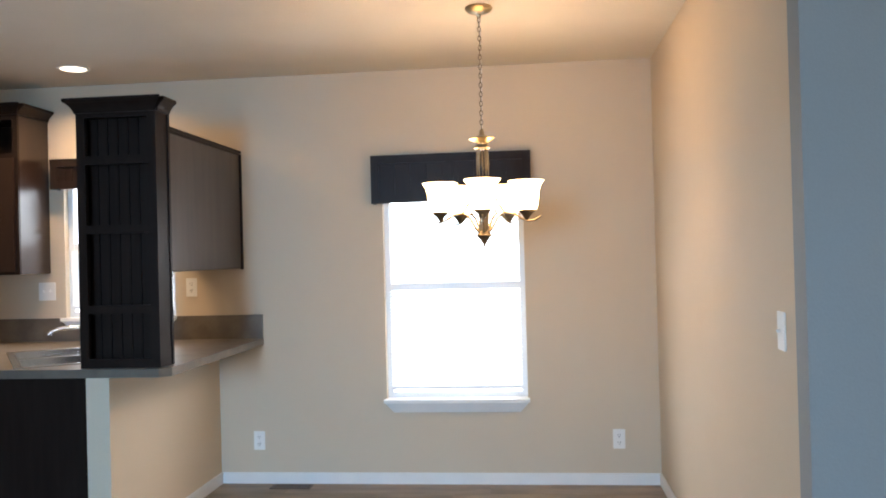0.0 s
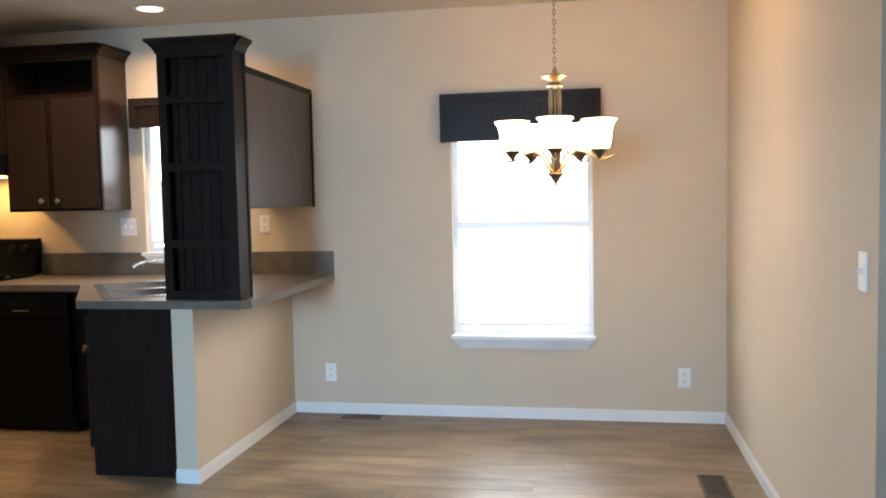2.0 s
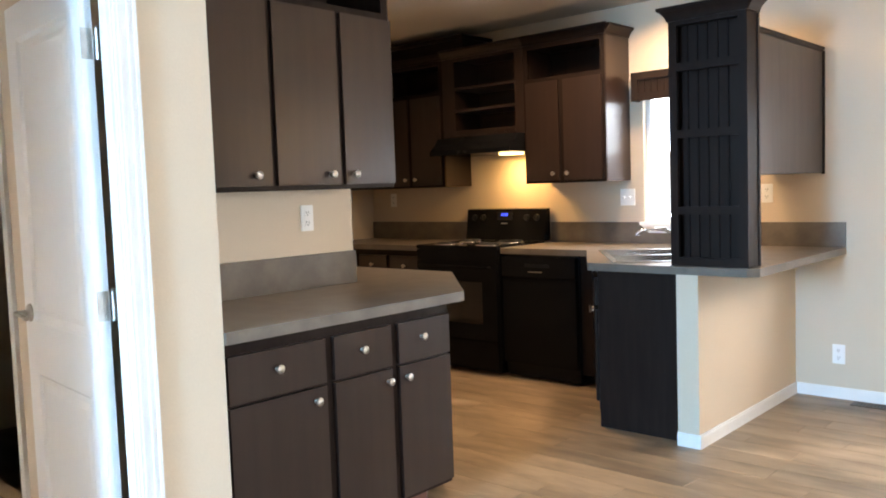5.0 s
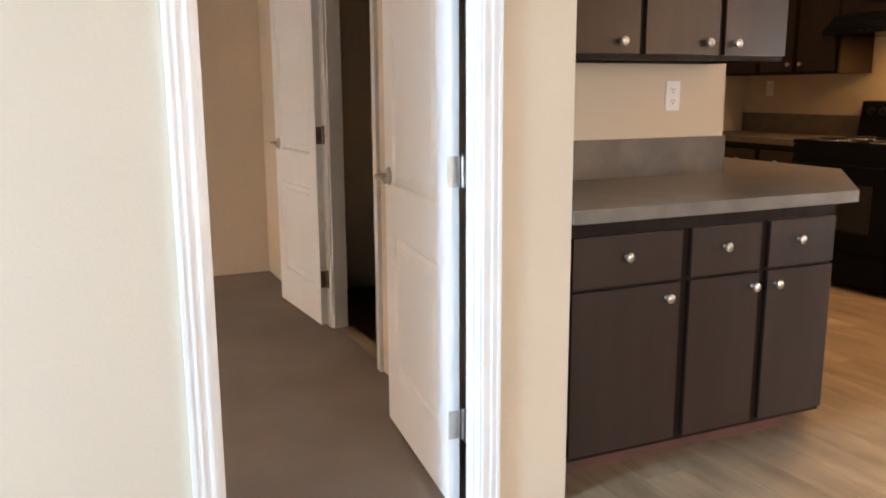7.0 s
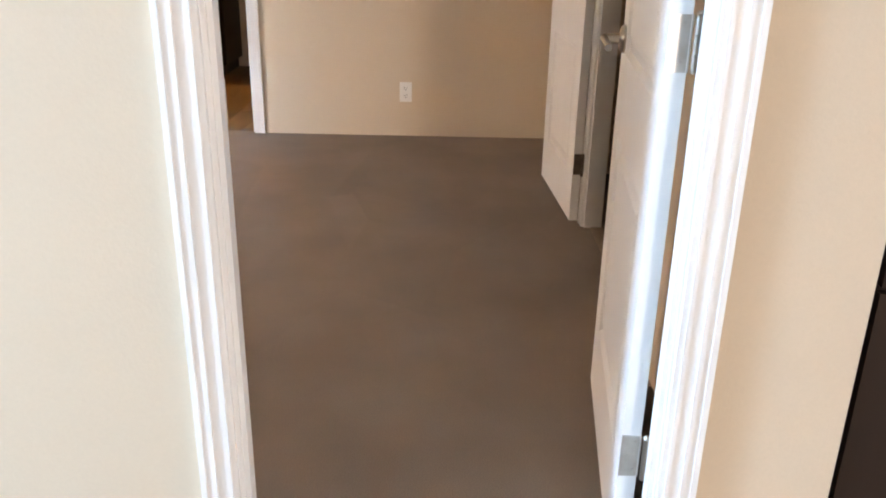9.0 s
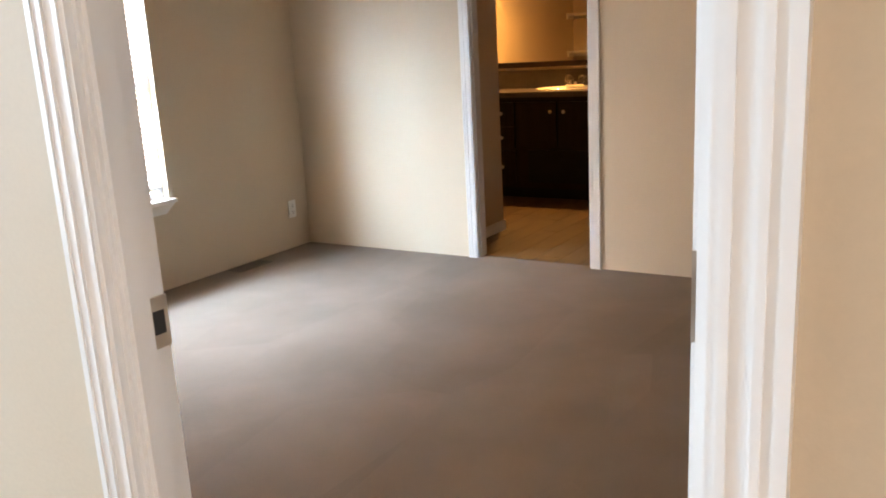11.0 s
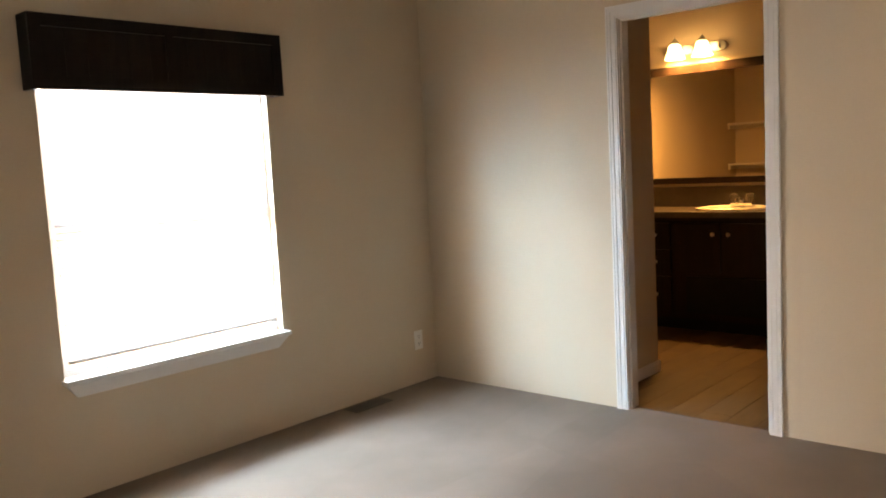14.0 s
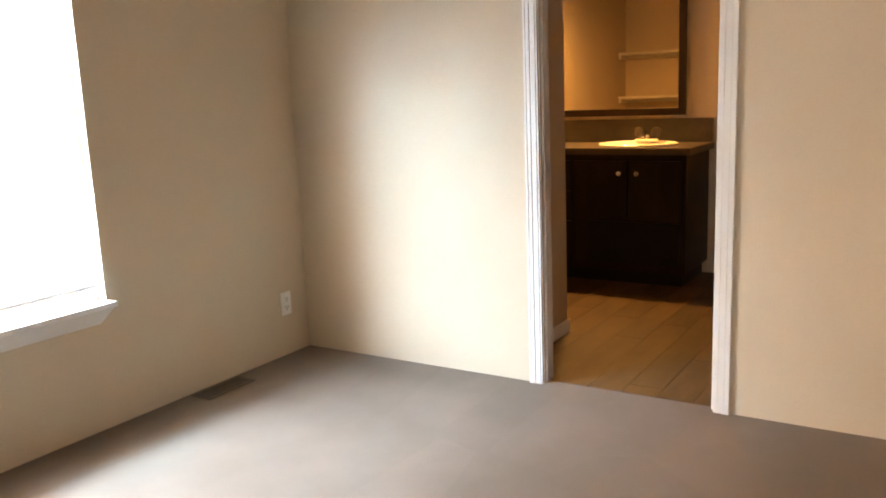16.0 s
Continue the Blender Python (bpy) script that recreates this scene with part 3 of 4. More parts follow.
# ---- kitchen ----
C0, C1 = 0.862, 0.902
B0, B1 = 0.857, 0.897


def knob_shape():
    bm = bmesh.new()
    turned(bm, [(0.008, 0.0), (0.006, 0.004), (0.006, 0.012), (0.0145, 0.018), (0.0155, 0.023), (0.011, 0.027), (0.001, 0.028)], None, 14)
    return mesh_of("knob", bm, NICKEL, smooth=True)


KNOB = knob_shape()


def knob(parent, x, y, z, out):
    """A round knob on a front; out is the direction of its stem in the plan."""
    ob = new("knob", KNOB)
    root = parent if parent.type == "EMPTY" else parent.parent
    ob.parent, ob.matrix_parent_inverse = parent, Matrix.Identity(4) if parent.type == "MESH" else root.matrix_basis.inverted()
    ob.matrix_basis = Matrix.Translation((x, y, z)) @ Vector((*out, 0)).to_track_quat("Z", "Y").to_matrix().to_4x4()
    return tagged(ob, "brushed nickel round knob")


def front(name, parent, axis, a, b, z0, z1, face, side, mat=LACQUER):
    """A slab door or drawer front on a cabinet face, with eased edges."""
    p, q = sorted((face + side * 0.0005, face + side * 0.018))
    d = (a, b, p, q, z0, z1) if axis == "x" else (p, q, a, b, z0, z1)
    return box_part(name, d, mat, parent, "", 0.004)


def crown(bm, axis, a, b, face, side, z0, ends=(0.0, 0.0)):
    """A cove moulding swept along an edge, its ends mitred where ends says so."""
    profile = [(-0.02, 0.0), (0.008, 0.0), (0.009, 0.007), (0.013, 0.018), (0.021, 0.031), (0.033, 0.044), (0.042, 0.050), (0.045, 0.053), (0.045, 0.066), (0.043, 0.068), (-0.02, 0.068)]
    rows = []
    for end in (0, 1):
        row = []
        for d, h in profile:
            e = (a - ends[0] * max(d, 0.0)) if end == 0 else (b + ends[1] * max(d, 0.0))
            q = face + side * d
            row.append(bm.verts.new((e, q, z0 + h) if axis == "x" else (q, e, z0 + h)))
        rows.append(row)
    n = len(profile)
    fs = [bm.faces.new(rows[0]), bm.faces.new(rows[1])]
    for k in range(n):
        fs.append(bm.faces.new((rows[0][k], rows[0][(k + 1) % n], rows[1][(k + 1) % n], rows[1][k])))
    bmesh.ops.recalc_face_normals(bm, faces=fs)


# upper cabinets on the north wall
UF, UB = 4.477, 4.799


def upper(name, x0, x1, label, doors, knobs, z0=1.337, end=(0.0, 0.0)):
    ob = thing(name, label, "cabinet", at=((x0 + x1) / 2, UB, z0), group="kitchen upper cabinets")
    t, z1, zn = 0.018, 2.305, 2.055
    for x in (x0, x1 - t):
        box_part("side_panel", (x, x + t, UF + 0.018, UB, z0, z1), LACQUER, ob)
    for nm, a in (("bottom_panel", z0 + 0.012), ("niche_shelf", zn - t), ("top_panel", z1 - t)):
        box_part(nm, (x0 + t, x1 - t, UF + 0.018, UB, a, a + t), ESPRESSO, ob)
    box_part("back_panel", (x0 + t, x1 - t, UB - 0.008, UB, z0, z1), ESPRESSO, ob, "", 0)
    bm = bmesh.new()
    f = 0.035
    box(bm, x0, x0 + f, UF, UF + 0.018, z0, z1), box(bm, x1 - f, x1, UF, UF + 0.018, z0, z1)
    for a, b in ((z0, z0 + 0.03), (zn - 0.02, zn + 0.018), (z1 - 0.03, z1)):
        box(bm, x0 + f, x1 - f, UF, UF + 0.018, a, b)
    for a, b in zip(doors, doors[1:]):
        m = (a[1] + b[0]) / 2
        box(bm, m - 0.02, m + 0.02, UF, UF + 0.018, z0 + 0.03, zn - 0.02)
    part("face_frame", bm, ESPRESSO, ob, "", 0.001)
    for (a, b), kx in zip(doors, knobs):
        d = front("cabinet_door", ob, "x", a, b, z0 + 0.018, zn - 0.012, UF, -1)
        knob(d, kx, UF - 0.018, 1.403, (0, -1))
    bm = bmesh.new()
    crown(bm, "x", x0, x1, UF, -1, z1, end)
    if end[1]:
        crown(bm, "y", UF, UB, x1, 1, z1)
    part("crown", bm, ESPRESSO, ob, "", 0.002)
    return ob


upper("upper_cabinet", -3.558, -2.90, "dark espresso upper cabinet with two doors and an open niche", [(-3.535, -3.262), (-3.222, -2.922)], [-3.306, -3.192], end=(0.0, 1.0))
left_up = upper("upper_cabinet", -5.03, -4.335, "dark espresso upper cabinet with two doors beside the hood", [(-5.005, -4.71), (-4.67, -4.36)], [-4.735, -4.626])
upper("upper_cabinet", -5.488, -5.032, "dark espresso upper cabinet with one door in the corner", [(-5.46, -5.06)], [-5.40])
bm = bmesh.new()
box(bm, -5.03, -4.09, 4.45, 4.79, 2.3735, 2.44), box(bm, -5.03, -4.07, 4.42, 4.79, 2.44, 2.47)
part("raised_top", bm, ESPRESSO, left_up, "raised dark wooden top box", 0.002)

# open shelves above the hood
sh = thing("hood_shelf_unit", "dark espresso open shelf unit above the range hood", "shelf unit", at=(-3.946, UB, 1.70), group="kitchen upper cabinets")
bm = bmesh.new()
box(bm, -4.333, -4.21, UF, UF + 0.018, 1.705, 2.305), box(bm, -3.64, -3.56, UF, UF + 0.018, 1.705, 2.305)
box(bm, -4.21, -3.64, UF, UF + 0.018, 2.28, 2.305), box(bm, -4.21, -3.64, UF, UF + 0.018, 1.705, 1.76)
part("face_frame", bm, LACQUER, sh, "", 0.001)
bm = bmesh.new()
box(bm, -4.333, -4.215, UF + 0.018, UB, 1.705, 2.305), box(bm, -3.635, -3.56, UF + 0.018, UB, 1.705, 2.305), box(bm, -4.215, -3.635, UB - 0.012, UB, 1.705, 2.305)
box(bm, -4.215, -3.635, UF + 0.018, UB - 0.012, 2.287, 2.305)
part("body", bm, LACQUER, sh)
for z in (2.085, 1.92, 1.745):
    box_part("shelf", (-4.21, -3.64, UF - 0.004, UB - 0.012, z - 0.022, z), LACQUER, sh)
bm = bmesh.new()
crown(bm, "x", -4.333, -3.56, UF, -1, 2.305)
part("crown", bm, LACQUER, sh, "", 0.002)

# range hood
hood = thing("range_hood", "black under-cabinet range hood with its light on", "range hood", at=(-3.946, UB, 1.57))
bm = bmesh.new()
prof = [(UB, 1.704), (4.40, 1.704), (4.36, 1.65), (4.30, 1.605), (4.30, 1.572), (UB, 1.572)]
a = [bm.verts.new((-4.326, y, z)) for y, z in prof]
b = [bm.verts.new((-3.566, y, z)) for y, z in prof]
bm.faces.new(a), bm.faces.new(b[::-1])
for k in range(len(prof)):
    bm.faces.new((a[k], a[(k + 1) % 6], b[(k + 1) % 6], b[k]))
part("hood_body", bm, BLACK, hood, "", 0.004)
box_part("hood_lens", (-3.86, -3.72, 4.56, 4.68, 1.560, 1.573), glow("hood_lens_lit", (1.0, 0.74, 0.30), 6.0), hood, "lit hood lamp lens", 0.002)
for x in (-4.05, -3.99):
    box_part("hood_switch", (x, x + 0.03, 4.296, 4.302, 1.58, 1.596), BLACKMATT, hood)

# worktops
left_top = solid("worktop", (lambda bm: (prism(bm, [(-5.489, 4.799), (-5.489, 4.16), (-4.336, 4.16), (-4.336, 4.799)], C0, C1), bm)[1])(bmesh.new()), LAMINATE, "grey-brown laminate worktop beside the range", "worktop", bevel=0.004)


def slab_with_hole(outer, inner_loop, z0, z1):
    bm = bmesh.new()
    edges = []
    for loop in (outer, inner_loop):
        vs = [bm.verts.new((x, y, z1)) for x, y in loop]
        edges += [bm.edges.new((vs[k], vs[(k + 1) % len(vs)])) for k in range(len(vs))]
    res = bmesh.ops.triangle_fill(bm, edges=edges, use_beauty=True, use_dissolve=False)
    faces = [f for f in res["geom"] if isinstance(f, bmesh.types.BMFace)]
    ext = bmesh.ops.extrude_face_region(bm, geom=faces)
    low = [v for v in ext["geom"] if isinstance(v, bmesh.types.BMVert)]
    for v in low:
        v.co.z = z0
    return bm


SINK = pose(-2.295, 3.955, C1, 0, 0, -54.0)
hole = [tuple((SINK @ Vector((x, y, 0)))[:2]) for x, y in ((-0.395, -0.255), (0.395, -0.255), (0.395, 0.18), (-0.395, 0.18))]
bm = slab_with_hole([(-3.564, 4.799), (-3.564, 4.16), (-2.87, 4.16), (-2.41, 3.43), (-1.55, 3.43), (-1.505, 3.475), (-1.505, 4.799)], hole, C0, C1)
solid("worktop", bm, LAMINATE, "grey-brown laminate worktop round the sink and along the peninsula", "worktop")


def backsplash(dims, label):
    bm = bmesh.new()
    box(bm, *dims)
    return solid("backsplash", bm, LAMINATE, label, "backsplash", bevel=0.003)


backsplash((-5.489, -4.336, 4.781, 4.7995, C1, 1.05), "grey-brown laminate backsplash beside the range")
backsplash((-3.564, -1.506, 4.781, 4.7995, C1, 1.05), "grey-brown laminate backsplash under the kitchen window")
backsplash((-2.979, -2.961, 1.088, 2.276, B1, 1.048), "grey-brown laminate backsplash behind the buffet counter")

# sink
sink = thing("kitchen_sink", "stainless steel double bowl corner sink set into the worktop", "sink", at=(SINK.translation.x, SINK.translation.y, C1))


def basin(bm, x0, x1, y0, y1, depth):
    rings = []
    for inset, z in ((0.0, 0.006), (0.008, 0.004), (0.02, -0.03), (0.03, -depth + 0.03), (0.06, -depth)):
        rings.append([bm.verts.new(SINK @ Vector((x, y, z))) for x, y in ((x0 + inset, y0 + inset), (x1 - inset, y0 + inset), (x1 - inset, y1 - inset), (x0 + inset, y1 - inset))])
    for a, b in zip(rings, rings[1:]):
        for k in range(4):
            bm.faces.new((a[k], a[(k + 1) % 4], b[(k + 1) % 4], b[k]))
    bm.faces.new(rings[-1])


for x0, x1 in ((-0.385, -0.012), (0.012, 0.385)):
    bm = bmesh.new()
    basin(bm, x0, x1, -0.245, 0.17, 0.17)
    turned(bm, [(0.04, -0.168), (0.035, -0.169), (0.001, -0.172)], SINK @ pose((x0 + x1) / 2, -0.03, 0), 16)
    part("bowl", bm, STEEL, sink, "", 0, True)
bm = bmesh.new()
for d in ((-0.42, 0.42, -0.278, -0.245), (-0.42, 0.42, 0.17, 0.275), (-0.42, -0.385, -0.245, 0.17), (0.385, 0.42, -0.245, 0.17), (-0.012, 0.012, -0.245, 0.17)):
    box(bm, *d, 0.0005, 0.0065, SINK)
part("rim", bm, STEEL, sink, "", 0.002)

faucet = thing("kitchen_faucet", "chrome single-lever kitchen faucet with curved spout", "faucet", at=tuple(SINK @ Vector((0.0, 0.22, 0.0065))))
F0 = SINK @ Vector((0.0, 0.225, 0.0065))
bm = bmesh.new()
turned(bm, [(0.028, 0), (0.028, 0.006), (0.022, 0.012), (0.021, 0.075), (0.018, 0.09)], Matrix.Translation(F0), 16)
part("faucet_body", bm, CHROME, faucet, "", 0, True)
bm = bmesh.new()
tip = Vector((-2.40, 3.95, 1.02))
tube(bm, [F0 + Vector((0, 0, 0.05)), F0.lerp(tip, 0.15) + Vector((0, 0, 0.055)), F0.lerp(tip, 0.5) + Vector((0, 0, 0.085)), F0.lerp(tip, 0.8) + Vector((0, 0, 0.055)), F0.lerp(tip, 0.95) + Vector((0, 0, 0.022)), tip], [0.013, 0.013, 0.012, 0.011, 0.012, 0.013], 12)
part("spout", bm, CHROME, faucet, "", 0, True)
bm = bmesh.new()
tube(bm, [F0 + Vector((0, 0, 0.09)), F0 + Vector((0.02, 0.015, 0.115)), F0 + Vector((0.06, 0.045, 0.135))], [0.014, 0.01, 0.008], 10)
part("lever", bm, CHROME, faucet, "", 0, True)

# base cabinets
lb = thing("base_cabinet", "dark espresso base cabinet with drawers beside the range", "cabinet", at=(-4.91, 4.5, 0.0), group="kitchen base cabinets")
box_part("body", (-5.488, -4.338, 4.20, 4.79, 0.10, C0 - 0.001), ESPRESSO, lb)
box_part("toe_kick", (-5.488, -4.338, 4.26, 4.79, 0.0, 0.10), TOEKICK, lb, "", 0)
for k, (a, b) in enumerate(((-5.45, -5.08), (-5.04, -4.72), (-4.68, -4.36))):
    d = front("drawer_front", lb, "x", a, b, 0.66, 0.815, 4.20, -1)
    knob(d, (a + b) / 2, 4.182, 0.74, (0, -1))
    d = front("cabinet_door", lb, "x", a, b, 0.13, 0.64, 4.20, -1)
    knob(d, b - 0.04, 4.182, 0.59, (0, -1))

sb = thing("sink_base_cabinet", "dark espresso corner sink cabinet and peninsula end panel", "cabinet", at=(-2.4, 4.1, 0.0), group="kitchen base cabinets")
outline = [(-2.952, 4.79), (-2.952, 4.215), (-2.845, 4.215), (-2.395, 3.505), (-1.907, 3.505), (-1.907, 4.79)]
bm = bmesh.new()
n = len(outline)
lo = [bm.verts.new((x, y, 0.075)) for x, y in outline]
hi = [bm.verts.new((x, y, C0 - 0.001)) for x, y in outline]
bm.faces.new(lo[::-1])
for k in range(n):
    bm.faces.new((lo[k], lo[(k + 1) % n], hi[(k + 1) % n], hi[k]))
part("body", bm, ESPRESSO, sb)
bm = bmesh.new()
prism(bm, [(-2.90, 4.78), (-2.90, 4.28), (-2.80, 4.28), (-2.35, 3.55), (-1.91, 3.55), (-1.91, 4.78)], 0.0, 0.075)
part("toe_kick", bm, BLACKMATT, sb)
DG = Matrix.Translation((-2.845, 4.215, 0)) @ pose(0, 0, 0, 0, 0, -57.6)
for a, b, kx in ((0.03, 0.405, 0.365), (0.435, 0.81, 0.475)):
    bm = bmesh.new()
    box(bm, a, b, -0.018, -0.0005, 0.13, 0.64, DG)
    d = part("cabinet_door", bm, ESPRESSO, sb, "", 0.004)
    v, o = DG @ Vector((kx, -0.018, 0.585)), DG.to_3x3() @ Vector((0, -1, 0))
    knob(d, *v, (o.x, o.y))
bm = bmesh.new()
box(bm, 0.03, 0.81, -0.018, -0.0005, 0.66, 0.815, DG)
part("false_drawer_front", bm, ESPRESSO, sb, "", 0.004)
box_part("end_panel", (-2.388, -1.907, 3.498, 3.5045, 0.0, C0 - 0.001), ESPRESSO, sb)

# range
rg = thing("kitchen_range", "black electric coil range with a lit blue clock", "range", at=(-3.95, 4.45, 0.0))
R0, R1 = -4.329, -3.571
box_part("range_body", (R0, R1, 4.15, 4.785, 0.02, 0.885), BLACK, rg, "", 0.004)
box_part("cooktop", (R0 - 0.003, R1 + 0.003, 4.125, 4.70, 0.8855, 0.912), BLACK, rg, "", 0.006)
bm = bmesh.new()
prof = [(4.70, 0.9125), (4.715, 1.0), (4.735, 1.15), (4.785, 1.155), (4.785, 0.9125)]
a = [bm.verts.new((R0, y, z)) for y, z in prof]
b = [bm.verts.new((R1, y, z)) for y, z in prof]
bm.faces.new(a), bm.faces.new(b[::-1])
for k in range(5):
    bm.faces.new((a[k], a[(k + 1) % 5], b[(k + 1) % 5], b[k]))
bg = part("backguard", bm, BLACK, rg, "glossy black control panel", 0.005)
TILT = pose(0, 0, 0, -7.6, 0, 0)
for x in (-4.25, -4.16, -3.74, -3.65):
    bm = bmesh.new()
    q = Matrix.Translation((x, 4.727, 1.085)) @ pose(0, 0, 0, 82.4, 0, 0)
    turned(bm, [(0.026, 0), (0.024, 0.012), (0.019, 0.016), (0.001, 0.017)], q, 18)
    box(bm, -0.004, 0.004, -0.019, 0.019, 0.012, 0.024, q)
    part("control_dial", bm, BLACKMATT, bg, "black control dial")
bm = bmesh.new()
box(bm, -0.075, 0.075, -0.003, 0.002, -0.03, 0.03, Matrix.Translation((-3.95, 4.7275, 1.095)) @ TILT)
part("clock_window", bm, BLACKGLASS, bg)
bm = bmesh.new()
for k, dx in enumerate((-0.024, -0.008, 0.010, 0.026)):
    box(bm, dx - 0.005, dx + 0.005, -0.0045, -0.003, 0.0, 0.02, Matrix.Translation((-3.955, 4.7275, 1.098)) @ TILT)
part("clock_digits", bm, BLUE, bg, "lit blue clock digits")
bm = bmesh.new()
box(bm, -0.03, 0.03, -0.004, -0.003, -0.022, -0.016, Matrix.Translation((-3.95, 4.722, 1.06)) @ TILT)
part("maker_mark", bm, CHROME, bg)
for x, y, r in ((-4.14, 4.55, 0.075), (-3.76, 4.55, 0.095), (-4.14, 4.28, 0.095), (-3.76, 4.28, 0.075)):
    bm = bmesh.new()
    turned(bm, [(r + 0.022, 0.9125), (r + 0.020, 0.916), (r + 0.012, 0.914), (0.02, 0.9128)], Matrix.Translation((x, y, 0)), 28)
    pan = part("drip_pan", bm, CHROME, rg, "chrome drip pan", 0, True)
    bm = bmesh.new()
    pts = []
    for k in range(90):
        ang, rr = k * 0.28, 0.018 + (r - 0.018) * k / 89
        pts.append((x + rr * math.cos(ang), y + rr * math.sin(ang), 0.921))
    tube(bm, pts, 0.0045, 6)
    part("coil", bm, BLACKMATT, pan, "dark heating coil")
ov = box_part("oven_door", (R0 + 0.006, R1 - 0.006, 4.118, 4.1495, 0.245, 0.80), BLACK, rg, "glossy black oven door", 0.005)
box_part("oven_window", (R0 + 0.13, R1 - 0.13, 4.1155, 4.1175, 0.36, 0.66), BLACKGLASS, ov, "", 0)
bm = bmesh.new()
tube(bm, [(R0 + 0.06, 4.118, 0.765), (R0 + 0.06, 4.085, 0.768), (R0 + 0.09, 4.078, 0.768), (R1 - 0.09, 4.078, 0.768), (R1 - 0.06, 4.085, 0.768), (R1 - 0.06, 4.118, 0.765)], 0.011, 10)
part("oven_handle", bm, BLACK, ov, "", 0, True)
box_part("front_trim", (R0 + 0.004, R1 - 0.004, 4.122, 4.1495, 0.805, 0.882), BLACK, rg, "", 0.004)
box_part("storage_drawer", (R0 + 0.006, R1 - 0.006, 4.122, 4.1495, 0.05, 0.238), BLACK, rg, "", 0.005)

# dishwasher
dw = thing("dishwasher", "black built-in dishwasher beside the range", "dishwasher", at=(-3.26, 4.5, 0.0))
box_part("washer_body", (-3.562, -2.956, 4.20, 4.78, 0.02, C0 - 0.002), BLACKMATT, dw, "", 0)
box_part("washer_door", (-3.558, -2.960, 4.165, 4.1995, 0.11, 0.70), BLACK, dw, "", 0.005)
cp = box_part("control_strip", (-3.558, -2.960, 4.158, 4.1995, 0.706, 0.845), BLACK, dw, "", 0.006)
box_part("latch_recess", (-3.36, -3.16, 4.1565, 4.1585, 0.775, 0.80), BLACKMATT, cp)
box_part("label_strip", (-3.33, -3.22, 4.1555, 4.1575, 0.742, 0.748), STEEL, cp, "", 0)
box_part("kick_panel", (-3.558, -2.960, 4.22, 4.235, 0.01, 0.105), BLACKMATT, dw)

# tower with beadboard back and hanging cabinet above the peninsula
tw = thing("display_tower", "dark espresso open shelf tower with beadboard back standing on the peninsula", "shelf unit", at=(-1.78, 3.6, C1))
X0, X1, Y0, Y1, Z1 = -1.945, -1.555, 3.465, 3.605, 2.108
bm = bmesh.new()
f = 0.042
rails = [(C1, 0.945), (1.155, 1.195), (1.530, 1.570), (1.855, 1.895), (2.075, Z1)]
box(bm, X0, X0 + f, Y0, Y0 + 0.018, C1, Z1), box(bm, X1 - f, X1, Y0, Y0 + 0.018, C1, Z1)
for a, b in rails:
    box(bm, X0 + f, X1 - f, Y0, Y0 + 0.018, a, b)
part("face_frame", bm, ESPRESSO, tw, "", 0.0015)
for x in (X0, X1 - 0.016):
    box_part("side_panel", (x, x + 0.016, Y0 + 0.018, Y1, C1, Z1), ESPRESSO, tw)
for a, b in rails:
    box_part("shelf", (X0 + 0.016, X1 - 0.016, Y0 + 0.018, Y1 - 0.012, (a + b) / 2 - 0.009, (a + b) / 2 + 0.009), ESPRESSO, tw)
n = 7
for k in range(n):
    w = (X1 - X0 - 0.032) / n
    a = X0 + 0.016 + k * w
    box_part("bead_board", (a + 0.0025, a + w - 0.0025, Y0 + 0.075, Y0 + 0.087, C1, Z1), ESPRESSO, tw, "", 0.003)
box_part("back_panel", (X0 + 0.016, X1 - 0.016, Y0 + 0.0875, Y0 + 0.095, C1, Z1), ESPRESSO, tw, "", 0)
bm = bmesh.new()
crown(bm, "x", X0, X1, Y0, -1, Z1 - 0.012, (1, 1))
crown(bm, "y", Y0, Y1, X1, 1, Z1 - 0.012), crown(bm, "y", Y0, Y1, X0, -1, Z1 - 0.012)
box(bm, X0, X1, Y0, Y1, Z1 + 0.04, Z1 + 0.054)
part("crown", bm, ESPRESSO, tw, "", 0.002)
box_part("corner_bead", (X1, X1 + 0.006, Y1 - 0.02, Y1, C1, Z1 - 0.012), ESPRESSO, tw)

hc = thing("hanging_cabinet", "dark espresso hanging cabinet above the peninsula with plain panelled back", "cabinet", at=(-1.78, 4.3, 1.34))
box_part("body", (-1.93, -1.636, Y1 + 0.001, 4.799, 1.34, 2.055), ESPRESSO, hc)
box_part("back_panel", (-1.6355, -1.630, Y1 + 0.001, 4.775, 1.344, 2.04), PANEL, hc, "dark brown plain back panel", 0)
box_part("end_trim", (-1.6355, -1.622, 4.775, 4.799, 1.334, 2.05), ESPRESSO, hc)
bm = bmesh.new()
box(bm, -1.935, -1.624, Y1 + 0.001, 4.799, 2.056, 2.072), box(bm, -1.6355, -1.626, Y1 + 0.001, 4.775, 2.041, 2.0555)
part("top_trim", bm, ESPRESSO, hc, "", 0.002)
for a, b, ky in ((3.63, 4.08, 4.05), (4.10, 4.44, 4.13), (4.46, 4.78, 4.49)):
    d = front("cabinet_door", hc, "y", a, b, 1.36, 2.03, -1.93, -1)
    knob(d, -1.948, ky, 1.40, (-1, 0))

# buffet
bf = thing("buffet_base_cabinet", "dark espresso buffet base cabinet with three drawers and three doors", "cabinet", at=(-2.6, 1.63, 0.0), group="kitchen base cabinets")
bm = bmesh.new()
